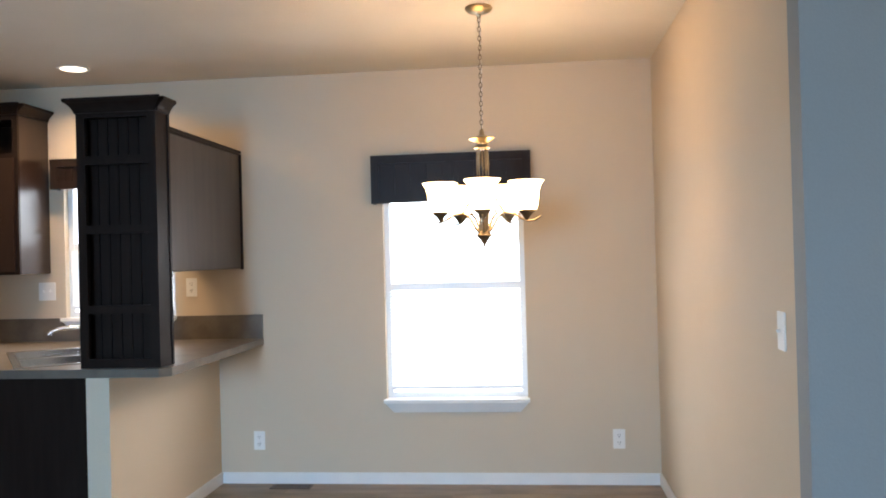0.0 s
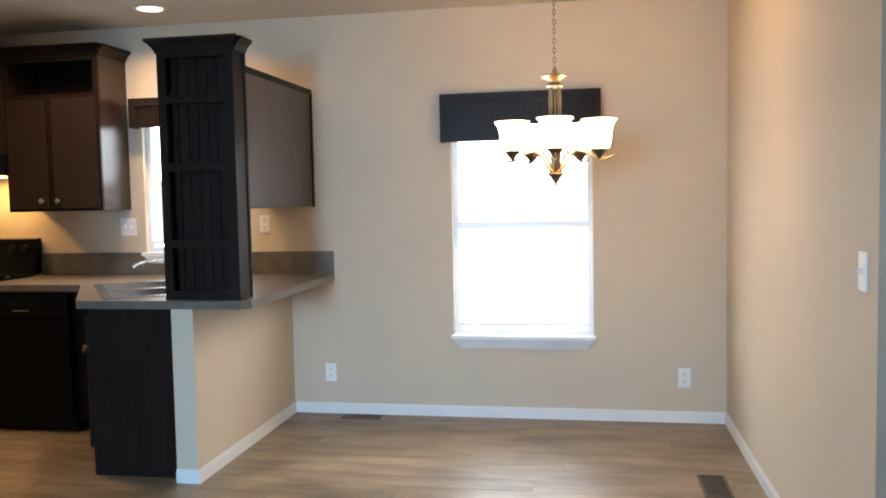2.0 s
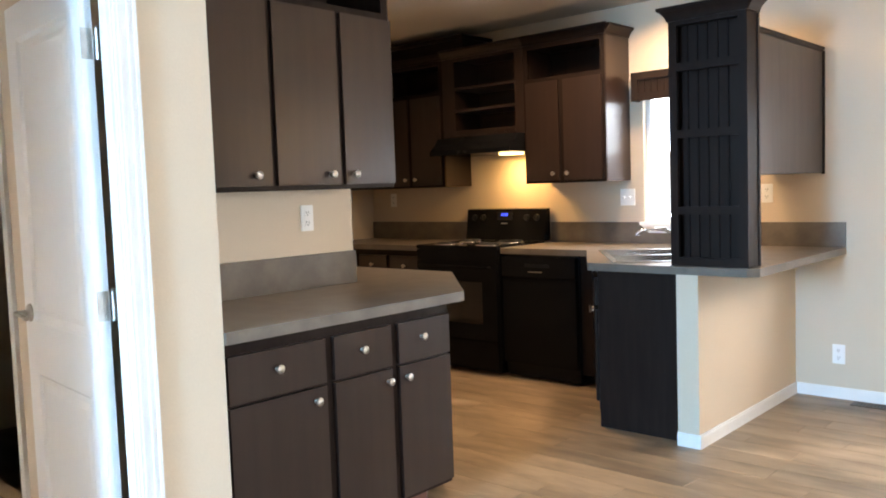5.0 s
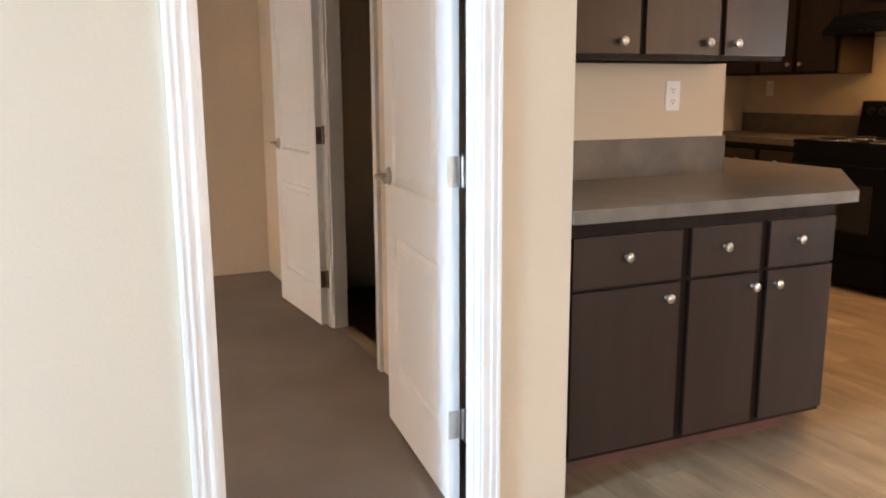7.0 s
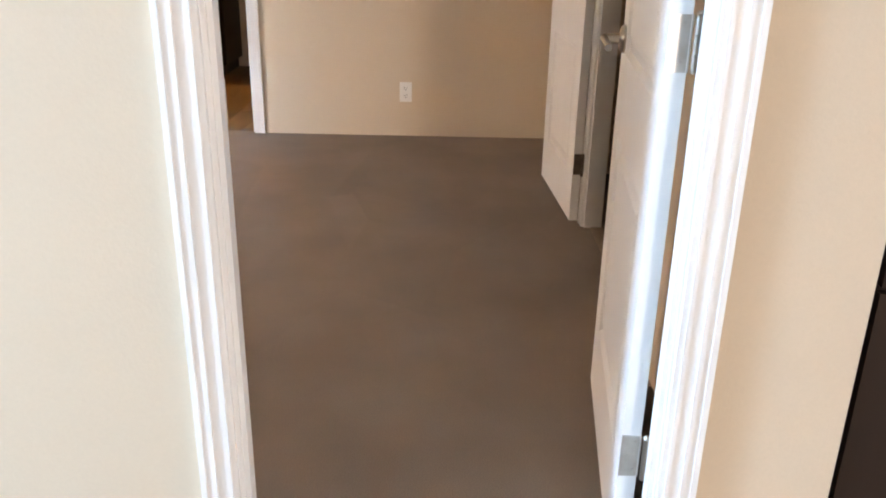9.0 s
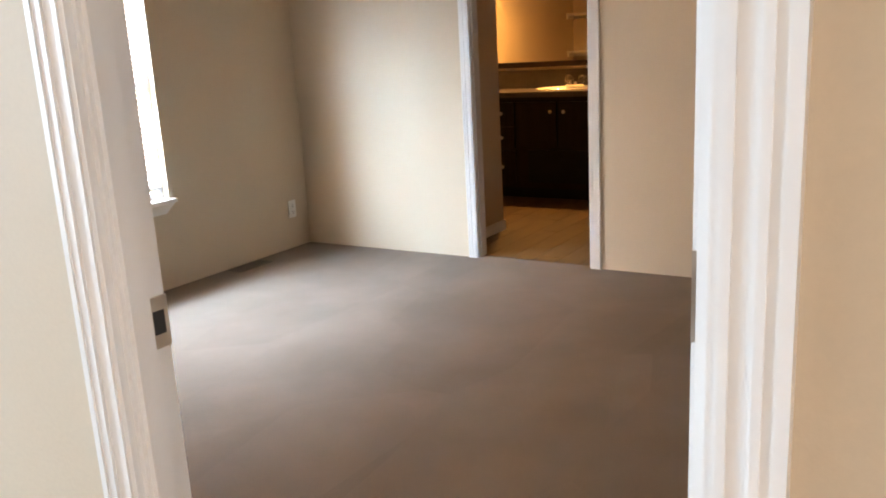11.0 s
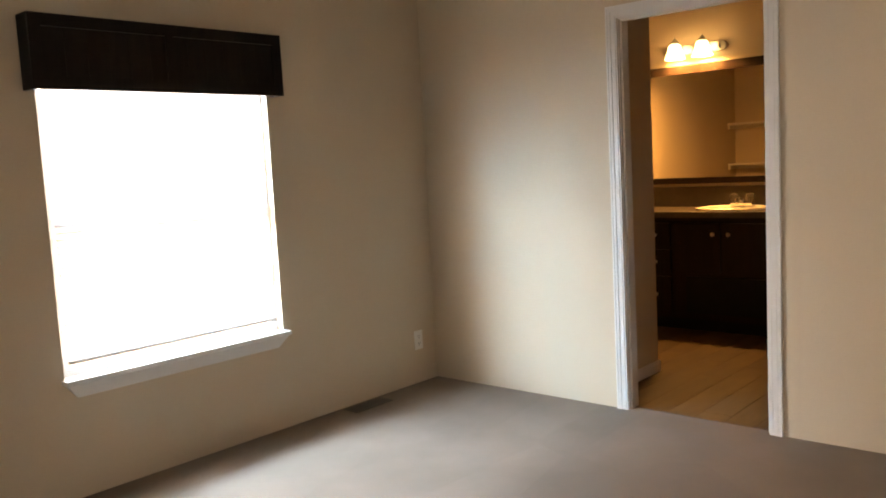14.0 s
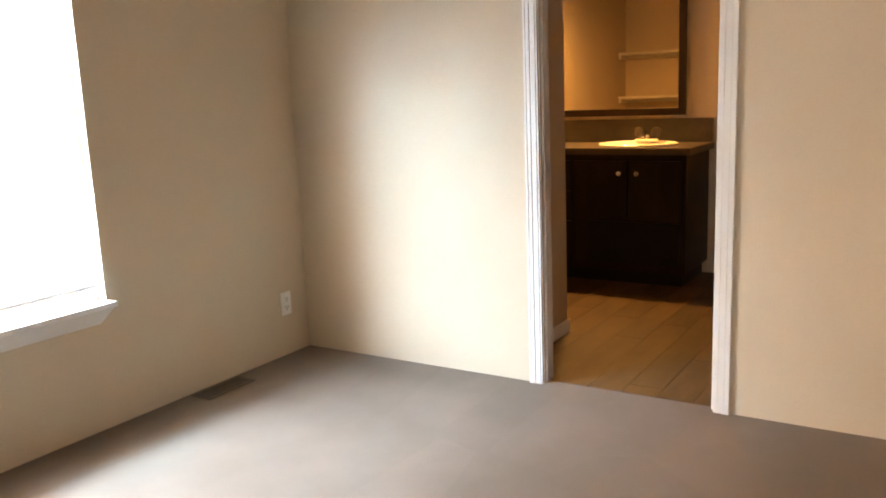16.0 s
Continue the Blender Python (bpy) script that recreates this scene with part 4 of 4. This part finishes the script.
prism(bm, [(-2.975, 1.0875), (-2.30, 1.0875), (-2.30, 2.165), (-2.86, 2.74), (-3.90, 2.74), (-3.90, 2.28), (-2.975, 2.28)], 0.105, B0 - 0.001)
part("body", bm, ESPRESSO, bf)
bm = bmesh.new()
prism(bm, [(-2.975, 1.0875), (-2.425, 1.0875), (-2.425, 2.14), (-2.90, 2.69), (-3.90, 2.69), (-3.90, 2.28), (-2.975, 2.28)], 0.0, 0.105)
part("toe_kick", bm, TOEKICK, bf, "reddish-brown toe kick")
for (a, b), ky, cy in zip(((1.10, 1.50), (1.54, 1.825), (1.865, 2.157)), (1.289, 1.672, 1.99), (1.448, 1.80, 1.90)):
    d = front("drawer_front", bf, "y", a, b, 0.656, 0.812, -2.30, 1)
    knob(d, -2.282, ky, 0.745, (1, 0))
    d = front("cabinet_door", bf, "y", a, b, 0.125, 0.645, -2.30, 1)
    knob(d, -2.282, cy, 0.60, (1, 0))
bm = bmesh.new()
prism(bm, [(-2.9785, 1.0875), (-2.262, 1.0875), (-2.262, 2.235), (-2.84, 2.82), (-3.90, 2.82), (-3.90, 2.278), (-2.9785, 2.278)], B0, B1)
solid("worktop", bm, LAMINATE, "grey-brown laminate buffet worktop with a clipped corner", "worktop", bevel=0.003)

bu = thing("buffet_upper_cabinet", "dark espresso upper cabinet with three doors above the buffet", "cabinet", at=(-2.8, 1.63, 1.34), group="kitchen upper cabinets")
U, y0, y1, z0, z1, zn = -2.602, 1.0875, 2.19, 1.338, 2.305, 2.055
for nm, a in (("bottom_panel", z0 + 0.012), ("niche_shelf", zn - 0.018), ("top_panel", z1 - 0.018)):
    box_part(nm, (-2.971, U - 0.018, y0 + 0.018, y1 - 0.018, a, a + 0.018), ESPRESSO, bu)
for y in (y0, y1 - 0.018):
    box_part("side_panel", (-2.979, U - 0.018, y, y + 0.018, z0, z1), ESPRESSO, bu)
box_part("back_panel", (-2.979, -2.9712, y0 + 0.018, y1 - 0.018, z0, z1), ESPRESSO, bu, "", 0)
bm = bmesh.new()
for a, b in ((z0, z0 + 0.03), (zn - 0.02, zn + 0.018), (z1 - 0.03, z1)):
    box(bm, U - 0.018, U, y0, y1, a, b)
for a, b in ((y0, 1.105), (1.53, 1.57), (1.868, 1.908), (2.17, y1)):
    box(bm, U - 0.0178, U - 0.0002, a, b, z0 + 0.03, zn - 0.02)
box(bm, U - 0.0178, U - 0.0002, y0, y0 + 0.04, zn, z1), box(bm, U - 0.0178, U - 0.0002, y1 - 0.04, y1, zn, z1)
part("face_frame", bm, ESPRESSO, bu, "", 0.001)
for a, b, ky in ((1.098, 1.537, 1.462), (1.562, 1.875, 1.82), (1.901, 2.184, 1.945)):
    d = front("cabinet_door", bu, "y", a, b, z0 + 0.018, zn - 0.012, U, 1)
    knob(d, U + 0.018, ky, 1.396, (1, 0))
bm = bmesh.new()
crown(bm, "y", y0, y1, U, 1, z1, (0, 1))
crown(bm, "x", -2.979, U, y1, 1, z1)
part("crown", bm, ESPRESSO, bu, "", 0.002)


# ---- fittings on walls, floor and ceiling ----
def plate(name, label, category, m, sockets, switches, w=0.072, h=0.116):
    """A wall plate facing along m's -y."""
    ob = thing(name, label, category, at=m.translation)
    bm = bmesh.new()
    box(bm, -w / 2, w / 2, -0.006, -0.0005, -h / 2, h / 2, m)
    pl = part("cover_plate", bm, PLASTIC, ob, "", 0.002)
    for z in ((0.022, -0.022) if sockets else ()):
        bm = bmesh.new()
        box(bm, -0.016, 0.016, -0.0085, -0.006, z - 0.015, z + 0.015, m)
        so = part("socket", bm, PLASTIC, ob, "", 0.002)
        for dx in (-0.0065, 0.0065):
            bm = bmesh.new()
            box(bm, dx - 0.0014, dx + 0.0014, -0.0092, -0.0084, z - 0.001, z + 0.008, m)
            part("socket_slot", bm, SLOT, so)
        bm = bmesh.new()
        turned(bm, [(0.003, 0.0), (0.0028, 0.0008)], m @ pose(0, -0.0084, z - 0.008, 90, 0, 0), 8)
        part("ground_hole", bm, SLOT, so)
    for x in switches:
        bm = bmesh.new()
        box(bm, x - 0.005, x + 0.005, -0.0075, -0.006, -0.013, 0.013, m)
        box(bm, x - 0.0035, x + 0.0035, -0.018, -0.0065, -0.001, 0.009, m @ pose(0, 0, 0, 14, 0, 0))
        part("toggle", bm, PLASTIC, ob, "", 0.0008)
    return ob


S, E, N, Wt = 0, 90, 180, -90
WALLPLATES = [(-1.546, 4.8, 0.266, S), (0.657, 4.8, 0.272, S), (-1.963, 4.8, 1.228, S), (-5.785, -2.825, 0.264, N), (-5.945, 0.146, 0.262, E), (-5.23, 4.8, 1.238, S)]
for x, y, z, a in WALLPLATES:
    plate("wall_outlet", "white duplex electrical outlet on the wall", "outlet", pose(x, y, z, 0, 0, a), True, ())
plate("wall_outlet", "white duplex outlet above the buffet backsplash", "outlet", pose(-2.98, 2.004, 1.213, 0, 0, E), True, ())
plate("light_switch", "white light switch plate on the dining wall", "light switch", pose(0.9, 2.333, 1.14, 0, 0, Wt), False, (0.0,))
plate("light_switch", "white double switch plate beside the kitchen window", "light switch", pose(-2.925, 4.8, 1.222, 0, 0, S), False, (-0.022, 0.022), 0.115)


def floor_vent(x, y, w, d, along, label):
    ob = thing("floor_vent", label, "floor vent", at=(x, y, 0))
    m = pose(x, y, 0, 0, 0, along)
    bm = bmesh.new()
    for a in ((-w / 2, w / 2, -d / 2, -d / 2 + 0.014), (-w / 2, w / 2, d / 2 - 0.014, d / 2), (-w / 2, -w / 2 + 0.014, -d / 2 + 0.014, d / 2 - 0.014), (w / 2 - 0.014, w / 2, -d / 2 + 0.014, d / 2 - 0.014)):
        box(bm, *a, 0.0005, 0.005, m)
    part("vent_frame", bm, VENT, ob, "", 0.001)
    bm = bmesh.new()
    box(bm, -w / 2 + 0.014, w / 2 - 0.014, -d / 2 + 0.014, d / 2 - 0.014, 0.0003, 0.001, m)
    part("vent_throat", bm, SLOT, ob)
    n = 12
    for k in range(n):
        x0 = -w / 2 + 0.016 + (w - 0.032) * k / n
        bm = bmesh.new()
        box(bm, x0, x0 + 0.009, -d / 2 + 0.014, d / 2 - 0.014, 0.0012, 0.004, m)
        part("vent_slat", bm, VENT, ob)


floor_vent(-1.323, 4.715, 0.25, 0.10, 0, "brown metal floor register by the dining window wall")
floor_vent(0.675, 3.695, 0.30, 0.13, 90, "brown metal floor register near the dining side wall")
floor_vent(-5.27, -2.745, 0.28, 0.11, 0, "brown metal floor register in the carpet under the bedroom window")

for x, y in RECESSED:
    ob = thing("recessed_light", "lit round recessed ceiling light with white trim", "ceiling light", at=(x, y, H), group="recessed kitchen lights")
    bm = bmesh.new()
    turned(bm, [(0.078, H - 0.0005), (0.092, H - 0.002), (0.090, H - 0.006), (0.074, H - 0.007), (0.070, H - 0.003)], Matrix.Translation((x, y, 0)), 32)
    part("trim_ring", bm, TRIM, ob, "", 0, True)
    bm = bmesh.new()
    turned(bm, [(0.070, H - 0.0055), (0.060, H - 0.0045), (0.001, H - 0.004)], Matrix.Translation((x, y, 0)), 32)
    part("lit_lens", bm, LENS, ob)

# ---- chandelier ----
ANTIQUE = material("antique_nickel", (0.20, 0.165, 0.12), 0.38, 1.0, second=(0.13, 0.105, 0.08), scale=25)
ch = thing("chandelier", "five-light antique nickel chandelier with lit frosted bell shades", "chandelier", at=(CH[0], CH[1], H))
AX = Matrix.Translation((CH[0], CH[1], 0))
bm = bmesh.new()
turned(bm, [(0.062, H - 0.0005), (0.064, H - 0.008), (0.052, H - 0.022), (0.030, H - 0.030), (0.010, H - 0.034), (0.008, H - 0.05), (0.001, H - 0.051)], AX, 28)
part("ceiling_canopy", bm, BRONZE, ch, "", 0, True)
z, k = H - 0.045, 0
while z > 1.965:
    bm = bmesh.new()
    pts = [(0.0065 * math.cos(a), 0, 0.0135 * math.sin(a)) for a in [2 * math.pi * q / 12 for q in range(13)]]
    tube(bm, [AX @ pose(0, 0, z - 0.0135, 0, 0, 90 * (k % 2)) @ Vector(p) for p in pts], 0.0018, 5)
    part("chain_link", bm, ANTIQUE, ch)
    z -= 0.0215
    k += 1
bm = bmesh.new()
tube(bm, [(CH[0] + 0.004, CH[1], H - 0.04), (CH[0] + 0.006, CH[1] + 0.004, 2.25), (CH[0] + 0.003, CH[1], 1.95)], 0.0017, 5)
part("lamp_cord", bm, PLASTIC, ch)
bm = bmesh.new()
turned(bm, [(0.004, 1.968), (0.010, 1.955), (0.012, 1.938), (0.060, 1.925), (0.062, 1.920), (0.030, 1.905), (0.024, 1.893), (0.038, 1.885), (0.040, 1.878), (0.022, 1.872), (0.001, 1.871)], AX, 28)
part("top_dish", bm, BRONZE, ch, "", 0, True)
for q in range(5):
    a = radians(-52 + 72 * q)
    bm = bmesh.new()
    tube(bm, [(CH[0] + r * math.cos(a), CH[1] + r * math.sin(a), zz) for r, zz in ((0.024, 1.875), (0.026, 1.80), (0.028, 1.70), (0.024, 1.60), (0.016, 1.50), (0.014, 1.475))], 0.0055, 8)
    part("stem_rod", bm, BRONZE, ch, "", 0, True)
bm = bmesh.new()
turned(bm, [(0.016, 1.50), (0.034, 1.482), (0.037, 1.476), (0.024, 1.462), (0.014, 1.445), (0.006, 1.435), (0.008, 1.428), (0.001, 1.424)], AX, 24)
part("bottom_bowl", bm, ANTIQUE, ch, "", 0, True)
bm = bmesh.new()
tube(bm, [(CH[0] + 0.018 * math.cos(a), CH[1], 1.406 + 0.021 * math.sin(a)) for a in [2 * math.pi * q / 20 for q in range(21)]], 0.0034, 6)
part("bottom_ring", bm, ANTIQUE, ch, "", 0, True)
for q in range(5):
    a = radians(-88 + 72 * q)
    c, s = math.cos(a), math.sin(a)
    px, py = CH[0] + 0.205 * c, CH[1] + 0.205 * s
    bm = bmesh.new()
    arc = [(0.018, 1.485), (0.040, 1.510), (0.065, 1.555), (0.100, 1.580), (0.140, 1.572), (0.175, 1.550), (0.210, 1.536), (0.240, 1.538), (0.262, 1.549), (0.272, 1.558)]
    tube(bm, [(CH[0] + r * c, CH[1] + r * s, zz) for r, zz in arc], [0.007, 0.007, 0.0065, 0.006, 0.006, 0.006, 0.006, 0.0055, 0.0045, 0.003], 8)
    arm = part("arm", bm, BRONZE, ch, "", 0, True)
    bm = bmesh.new()
    tube(bm, [(CH[0] + r * c, CH[1] + r * s, zz) for r, zz in ((0.10, 1.578), (0.085, 1.60), (0.06, 1.64), (0.045, 1.70), (0.03, 1.74))], [0.005, 0.005, 0.0045, 0.004, 0.003], 6)
    part("arm_scroll", bm, BRONZE, arm, "", 0, True)
    bm = bmesh.new()
    turned(bm, [(0.004, 1.536), (0.009, 1.545), (0.020, 1.562), (0.036, 1.578), (0.039, 1.584), (0.036, 1.590), (0.012, 1.594), (0.012, 1.63)], Matrix.Translation((px, py, 0)), 18)
    part("shade_cup", bm, ANTIQUE, arm, "", 0, True)
    bm = bmesh.new()
    turned(bm, [(0.042, 1.586), (0.050, 1.600), (0.055, 1.632), (0.059, 1.672), (0.068, 1.700), (0.081, 1.716), (0.078, 1.717), (0.065, 1.700), (0.056, 1.672), (0.052, 1.632), (0.047, 1.602), (0.040, 1.590)], Matrix.Translation((px, py, 0)), 28)
    part("shade", bm, SHADE, arm, "lit frosted glass bell shade", 0, True)


# ---- bathroom ----
VX = -7.85
vn = thing("bathroom_vanity", "dark espresso bathroom vanity cabinet with doors and drawers", "vanity", at=(-8.1, -2.1, 0.0))
box_part("body", (-8.399, VX - 0.018, -2.80, -1.415, 0.09, 0.838), ESPRESSO, vn)
box_part("toe_kick", (-8.399, VX - 0.07, -2.80, -1.45, 0.0, 0.09), BLACKMATT, vn, "", 0)
for a, b, ky in ((-2.14, -1.79, -1.834), (-1.77, -1.44, -1.719)):
    d = front("cabinet_door", vn, "y", a, b, 0.44, 0.80, VX - 0.018, 1, ESPRESSO)
    knob(d, VX, ky, 0.722, (1, 0))
# flat black board that paints the darkness of the vanity's lower recess
box_part("lower_panel", (VX - 0.0175, VX - 0.005, -2.05, -1.455, 0.14, 0.41), BLACKMATT, vn, "black board for the shade of an open lower recess", 0.003)
for k, (a, b) in enumerate(((0.62, 0.80), (0.42, 0.60), (0.13, 0.40))):
    d = front("drawer_front", vn, "y", -2.50, -2.17, a, b, VX - 0.018, 1, ESPRESSO)
    knob(d, VX, -2.28, (a + b) / 2, (1, 0))
bm = bmesh.new()
box(bm, -8.399, VX + 0.02, -2.82, -1.385, 0.84, 0.882)
solid("worktop", bm, DARKLAM, "dark grey-brown laminate vanity top", "worktop", bevel=0.004)
bm = bmesh.new()
box(bm, -8.399, -8.381, -2.82, -1.39, 0.882, 1.04)
solid("backsplash", bm, DARKLAM, "dark laminate backsplash under the bathroom mirror", "backsplash", bevel=0.003)
bm = bmesh.new()
ovalm = Matrix.Translation((-8.10, -1.80, 0.8825)) @ Matrix.Diagonal((0.88, 1.1, 1, 1))
turned(bm, [(0.235, 0.0), (0.238, 0.010), (0.225, 0.018), (0.205, 0.014), (0.185, 0.002), (0.10, 0.001), (0.02, 0.0005)], ovalm, 40)
basin_ob = solid("bathroom_sink", bm, PORCELAIN, "off-white oval drop-in bathroom sink", "sink", smooth=True)
fc = thing("bathroom_faucet", "chrome two-handle bathroom faucet with clear knobs", "faucet", at=(-8.27, -1.79, 0.9))
bm = bmesh.new()
box(bm, -8.295, -8.245, -1.87, -1.71, 0.897, 0.915)
tube(bm, [(-8.27, -1.79, 0.915), (-8.265, -1.79, 0.945), (-8.22, -1.79, 0.955), (-8.17, -1.79, 0.945), (-8.165, -1.79, 0.93)], [0.018, 0.016, 0.014, 0.012, 0.012], 10)
part("faucet_body", bm, CHROME, fc, "", 0.002)
for y in (-1.85, -1.73):
    bm = bmesh.new()
    turned(bm, [(0.014, 0.915), (0.014, 0.928), (0.030, 0.934), (0.037, 0.958), (0.030, 0.985), (0.001, 0.990)], Matrix.Translation((-8.27, y, 0)), 8)
    part("faucet_knob", bm, ACRYLIC, fc, "clear faceted acrylic knob")
mr = thing("bathroom_mirror", "wide wall mirror in a dark espresso frame", "mirror", at=(-8.4, -2.2, 1.07))
MY0, MY1, MZ0, MZ1 = -2.80, -1.57, 1.062, 1.985
box_part("mirror_pane", (-8.399, -8.389, MY0 + 0.03, MY1 - 0.03, MZ0 + 0.03, MZ1 - 0.03), MIRROR, mr, "mirror glass", 0)
bm = bmesh.new()
for d in ((MY0, MY1, MZ0, MZ0 + 0.048), (MY0, MY1, MZ1 - 0.065, MZ1), (MY0, MY0 + 0.048, MZ0 + 0.048, MZ1 - 0.065), (MY1 - 0.048, MY1, MZ0 + 0.048, MZ1 - 0.065)):
    box(bm, -8.3885, -8.372, *d)
part("mirror_frame", bm, ESPRESSO, mr, "", 0.003)
vl = thing("vanity_light", "two-light vanity fixture with lit bell shades above the mirror", "wall lamp", at=(-8.4, -2.2, 2.10))
bm = bmesh.new()
box(bm, -8.399, -8.372, -2.43, -1.965, 2.065, 2.135)
turned(bm, [(0.001, -0.0135), (0.035, -0.0135), (0.035, 0.0105), (0.030, 0.0135), (0.001, 0.0135)], Matrix.Translation((-8.3855, -1.965, 2.10)) @ pose(0, 0, 0, 0, 90, 0), 20)
part("back_bar", bm, NICKEL, vl, "", 0.003)
for x, y, z in VAN:
    bm = bmesh.new()
    tube(bm, [(-8.372, y, 2.10), (-8.34, y, 2.125), (-8.30, y, 2.150), (x, y, 2.150)], 0.008, 8)
    turned(bm, [(0.001, 2.196), (0.008, 2.190), (0.006, 2.180), (0.018, 2.172), (0.030, 2.152), (0.031, 2.140)], Matrix.Translation((x, y, 0)), 16)
    ar = part("lamp_arm", bm, NICKEL, vl, "", 0, True)
    bm = bmesh.new()
    turned(bm, [(0.031, 2.142), (0.046, 2.128), (0.056, 2.085), (0.078, 2.028), (0.075, 2.028), (0.053, 2.085), (0.043, 2.126), (0.029, 2.139)], Matrix.Translation((x, y, 0)), 20)
    part("shade", bm, glow("vanity_shade_lit", (1.0, 0.74, 0.34), 14.0), ar, "lit frosted bell shade", 0, True)
for z in (1.575, 1.165):
    ob = thing("bath_shelf", "plain white wall shelf opposite the bathroom mirror", "shelf", at=(-6.04, -2.5, z), group="bathroom wall shelves")
    box_part("shelf_board", (-6.24, -6.036, -2.824, -2.15, z - 0.02, z), SHELFW, ob)
    box_part("wall_cleat", (-6.06, -6.036, -2.824, -2.15, z - 0.06, z - 0.0205), SHELFW, ob)
    box_part("side_cleat", (-6.23, -6.0605, -2.824, -2.805, z - 0.06, z - 0.0205), SHELFW, ob)

# ---- closet ----
cs = thing("closet_shelf", "white wire shelf high in the closet", "wire shelf", at=(-4.2, 2.0, 1.70))
for k in range(7):
    bm = bmesh.new()
    y = 1.80 + 0.06 * k
    tube(bm, [(-5.198, y, 1.70), (-3.072, y, 1.70)], 0.004 if k else 0.007, 6)
    part("shelf_wire", bm, PLASTIC, cs)
bm = bmesh.new()
tube(bm, [(-5.198, 1.80, 1.665), (-3.072, 1.80, 1.665)], 0.006, 6)
part("front_rail", bm, PLASTIC, cs)
CB = material("cardboard", (0.14, 0.11, 0.085), 0.8, second=(0.11, 0.085, 0.065), scale=6)
BLUEP = material("dark_blue_plastic", (0.02, 0.022, 0.06), 0.4)
GREENP = material("dull_green_plastic", (0.10, 0.14, 0.06), 0.45)
GREYP = material("grey_plastic", (0.16, 0.16, 0.18), 0.5)
rk = thing("storage_rack", "low grey storage rack in the closet", "rack", at=(-4.85, 1.75, 0.0))
for z in (0.02, 0.30, 0.56):
    box_part("rack_shelf", (-5.10, -4.50, 1.55, 1.95, z, z + 0.02), GREYP, rk)
for x in (-5.10, -4.52):
    for y in (1.55, 1.93):
        box_part("rack_post", (x, x + 0.02, y, y + 0.02, 0.0, 0.72), GREYP, rk)


def bottle(x, y, z, r, h, mat, label):
    ob = thing("bottle", label, "bottle", at=(x, y, z))
    bm = bmesh.new()
    turned(bm, [(r * 0.95, 0), (r, 0.01), (r, h * 0.66), (r * 0.45, h * 0.82), (r * 0.4, h * 0.88)], Matrix.Translation((x, y, z)), 14)
    part("bottle_body", bm, mat, ob, "", 0, True)
    bm = bmesh.new()
    turned(bm, [(r * 0.45, h * 0.8805), (r * 0.45, h), (r * 0.4, h + 0.003)], Matrix.Translation((x, y, z)), 12)
    part("cap", bm, BLACKMATT, ob)
    return ob


def crate(x0, x1, y0, y1, z, h, mat, label):
    ob = thing("storage_bin", label, "bin", at=((x0 + x1) / 2, (y0 + y1) / 2, z))
    bm = bmesh.new()
    t = 0.006
    box(bm, x0, x1, y0, y1, z, z + t)
    for d in ((x0, x1, y0, y0 + t), (x0, x1, y1 - t, y1), (x0, x0 + t, y0 + t, y1 - t), (x1 - t, x1, y0 + t, y1 - t)):
        box(bm, *d, z + t, z + h)
    part("bin_body", bm, mat, ob)
    bm = bmesh.new()
    for d in ((x0 - 0.01, x1 + 0.01, y0 - 0.01, y0 - 0.0005), (x0 - 0.01, x1 + 0.01, y1 + 0.0005, y1 + 0.01)):
        box(bm, *d, z + h - 0.025, z + h)
    part("bin_rim", bm, mat, ob)


crate(-5.02, -4.70, 1.58, 1.90, 0.321, 0.18, BLACKMATT, "black open storage bin on the closet rack")
crate(-4.98, -4.62, 1.58, 1.90, 0.041, 0.20, CB, "dark storage bin on the bottom closet rack shelf")
bottle(-4.60, 1.66, 0.321, 0.045, 0.22, BLUEP, "dark blue plastic bottle on the closet rack")
bottle(-4.95, 1.66, 0.581, 0.05, 0.26, BLUEP, "dark blue plastic jug on the closet rack")
bottle(-4.75, 1.70, 0.581, 0.04, 0.18, GREYP, "grey plastic bottle on the closet rack")
bottle(-4.40, 1.55, 0.001, 0.07, 0.25, GREENP, "dull green plastic bottle on the closet floor")


# ---- plank floors ----
plank_floor("floor_kitchen", -5.49, 0.9, EDGE, 4.8, "grey-brown wood-look plank floor in kitchen and dining area", 3)
plank_floor("floor_bath", -8.4, -5.992, -2.825, 0.96, "brown wood-look plank floor in the bathroom, shade put into its colour", 5, PLANK_SHADED)
plank_floor("floor_closet", -5.20, -3.07, 1.01, 2.18, "brown wood-look plank floor in the closet", 7)
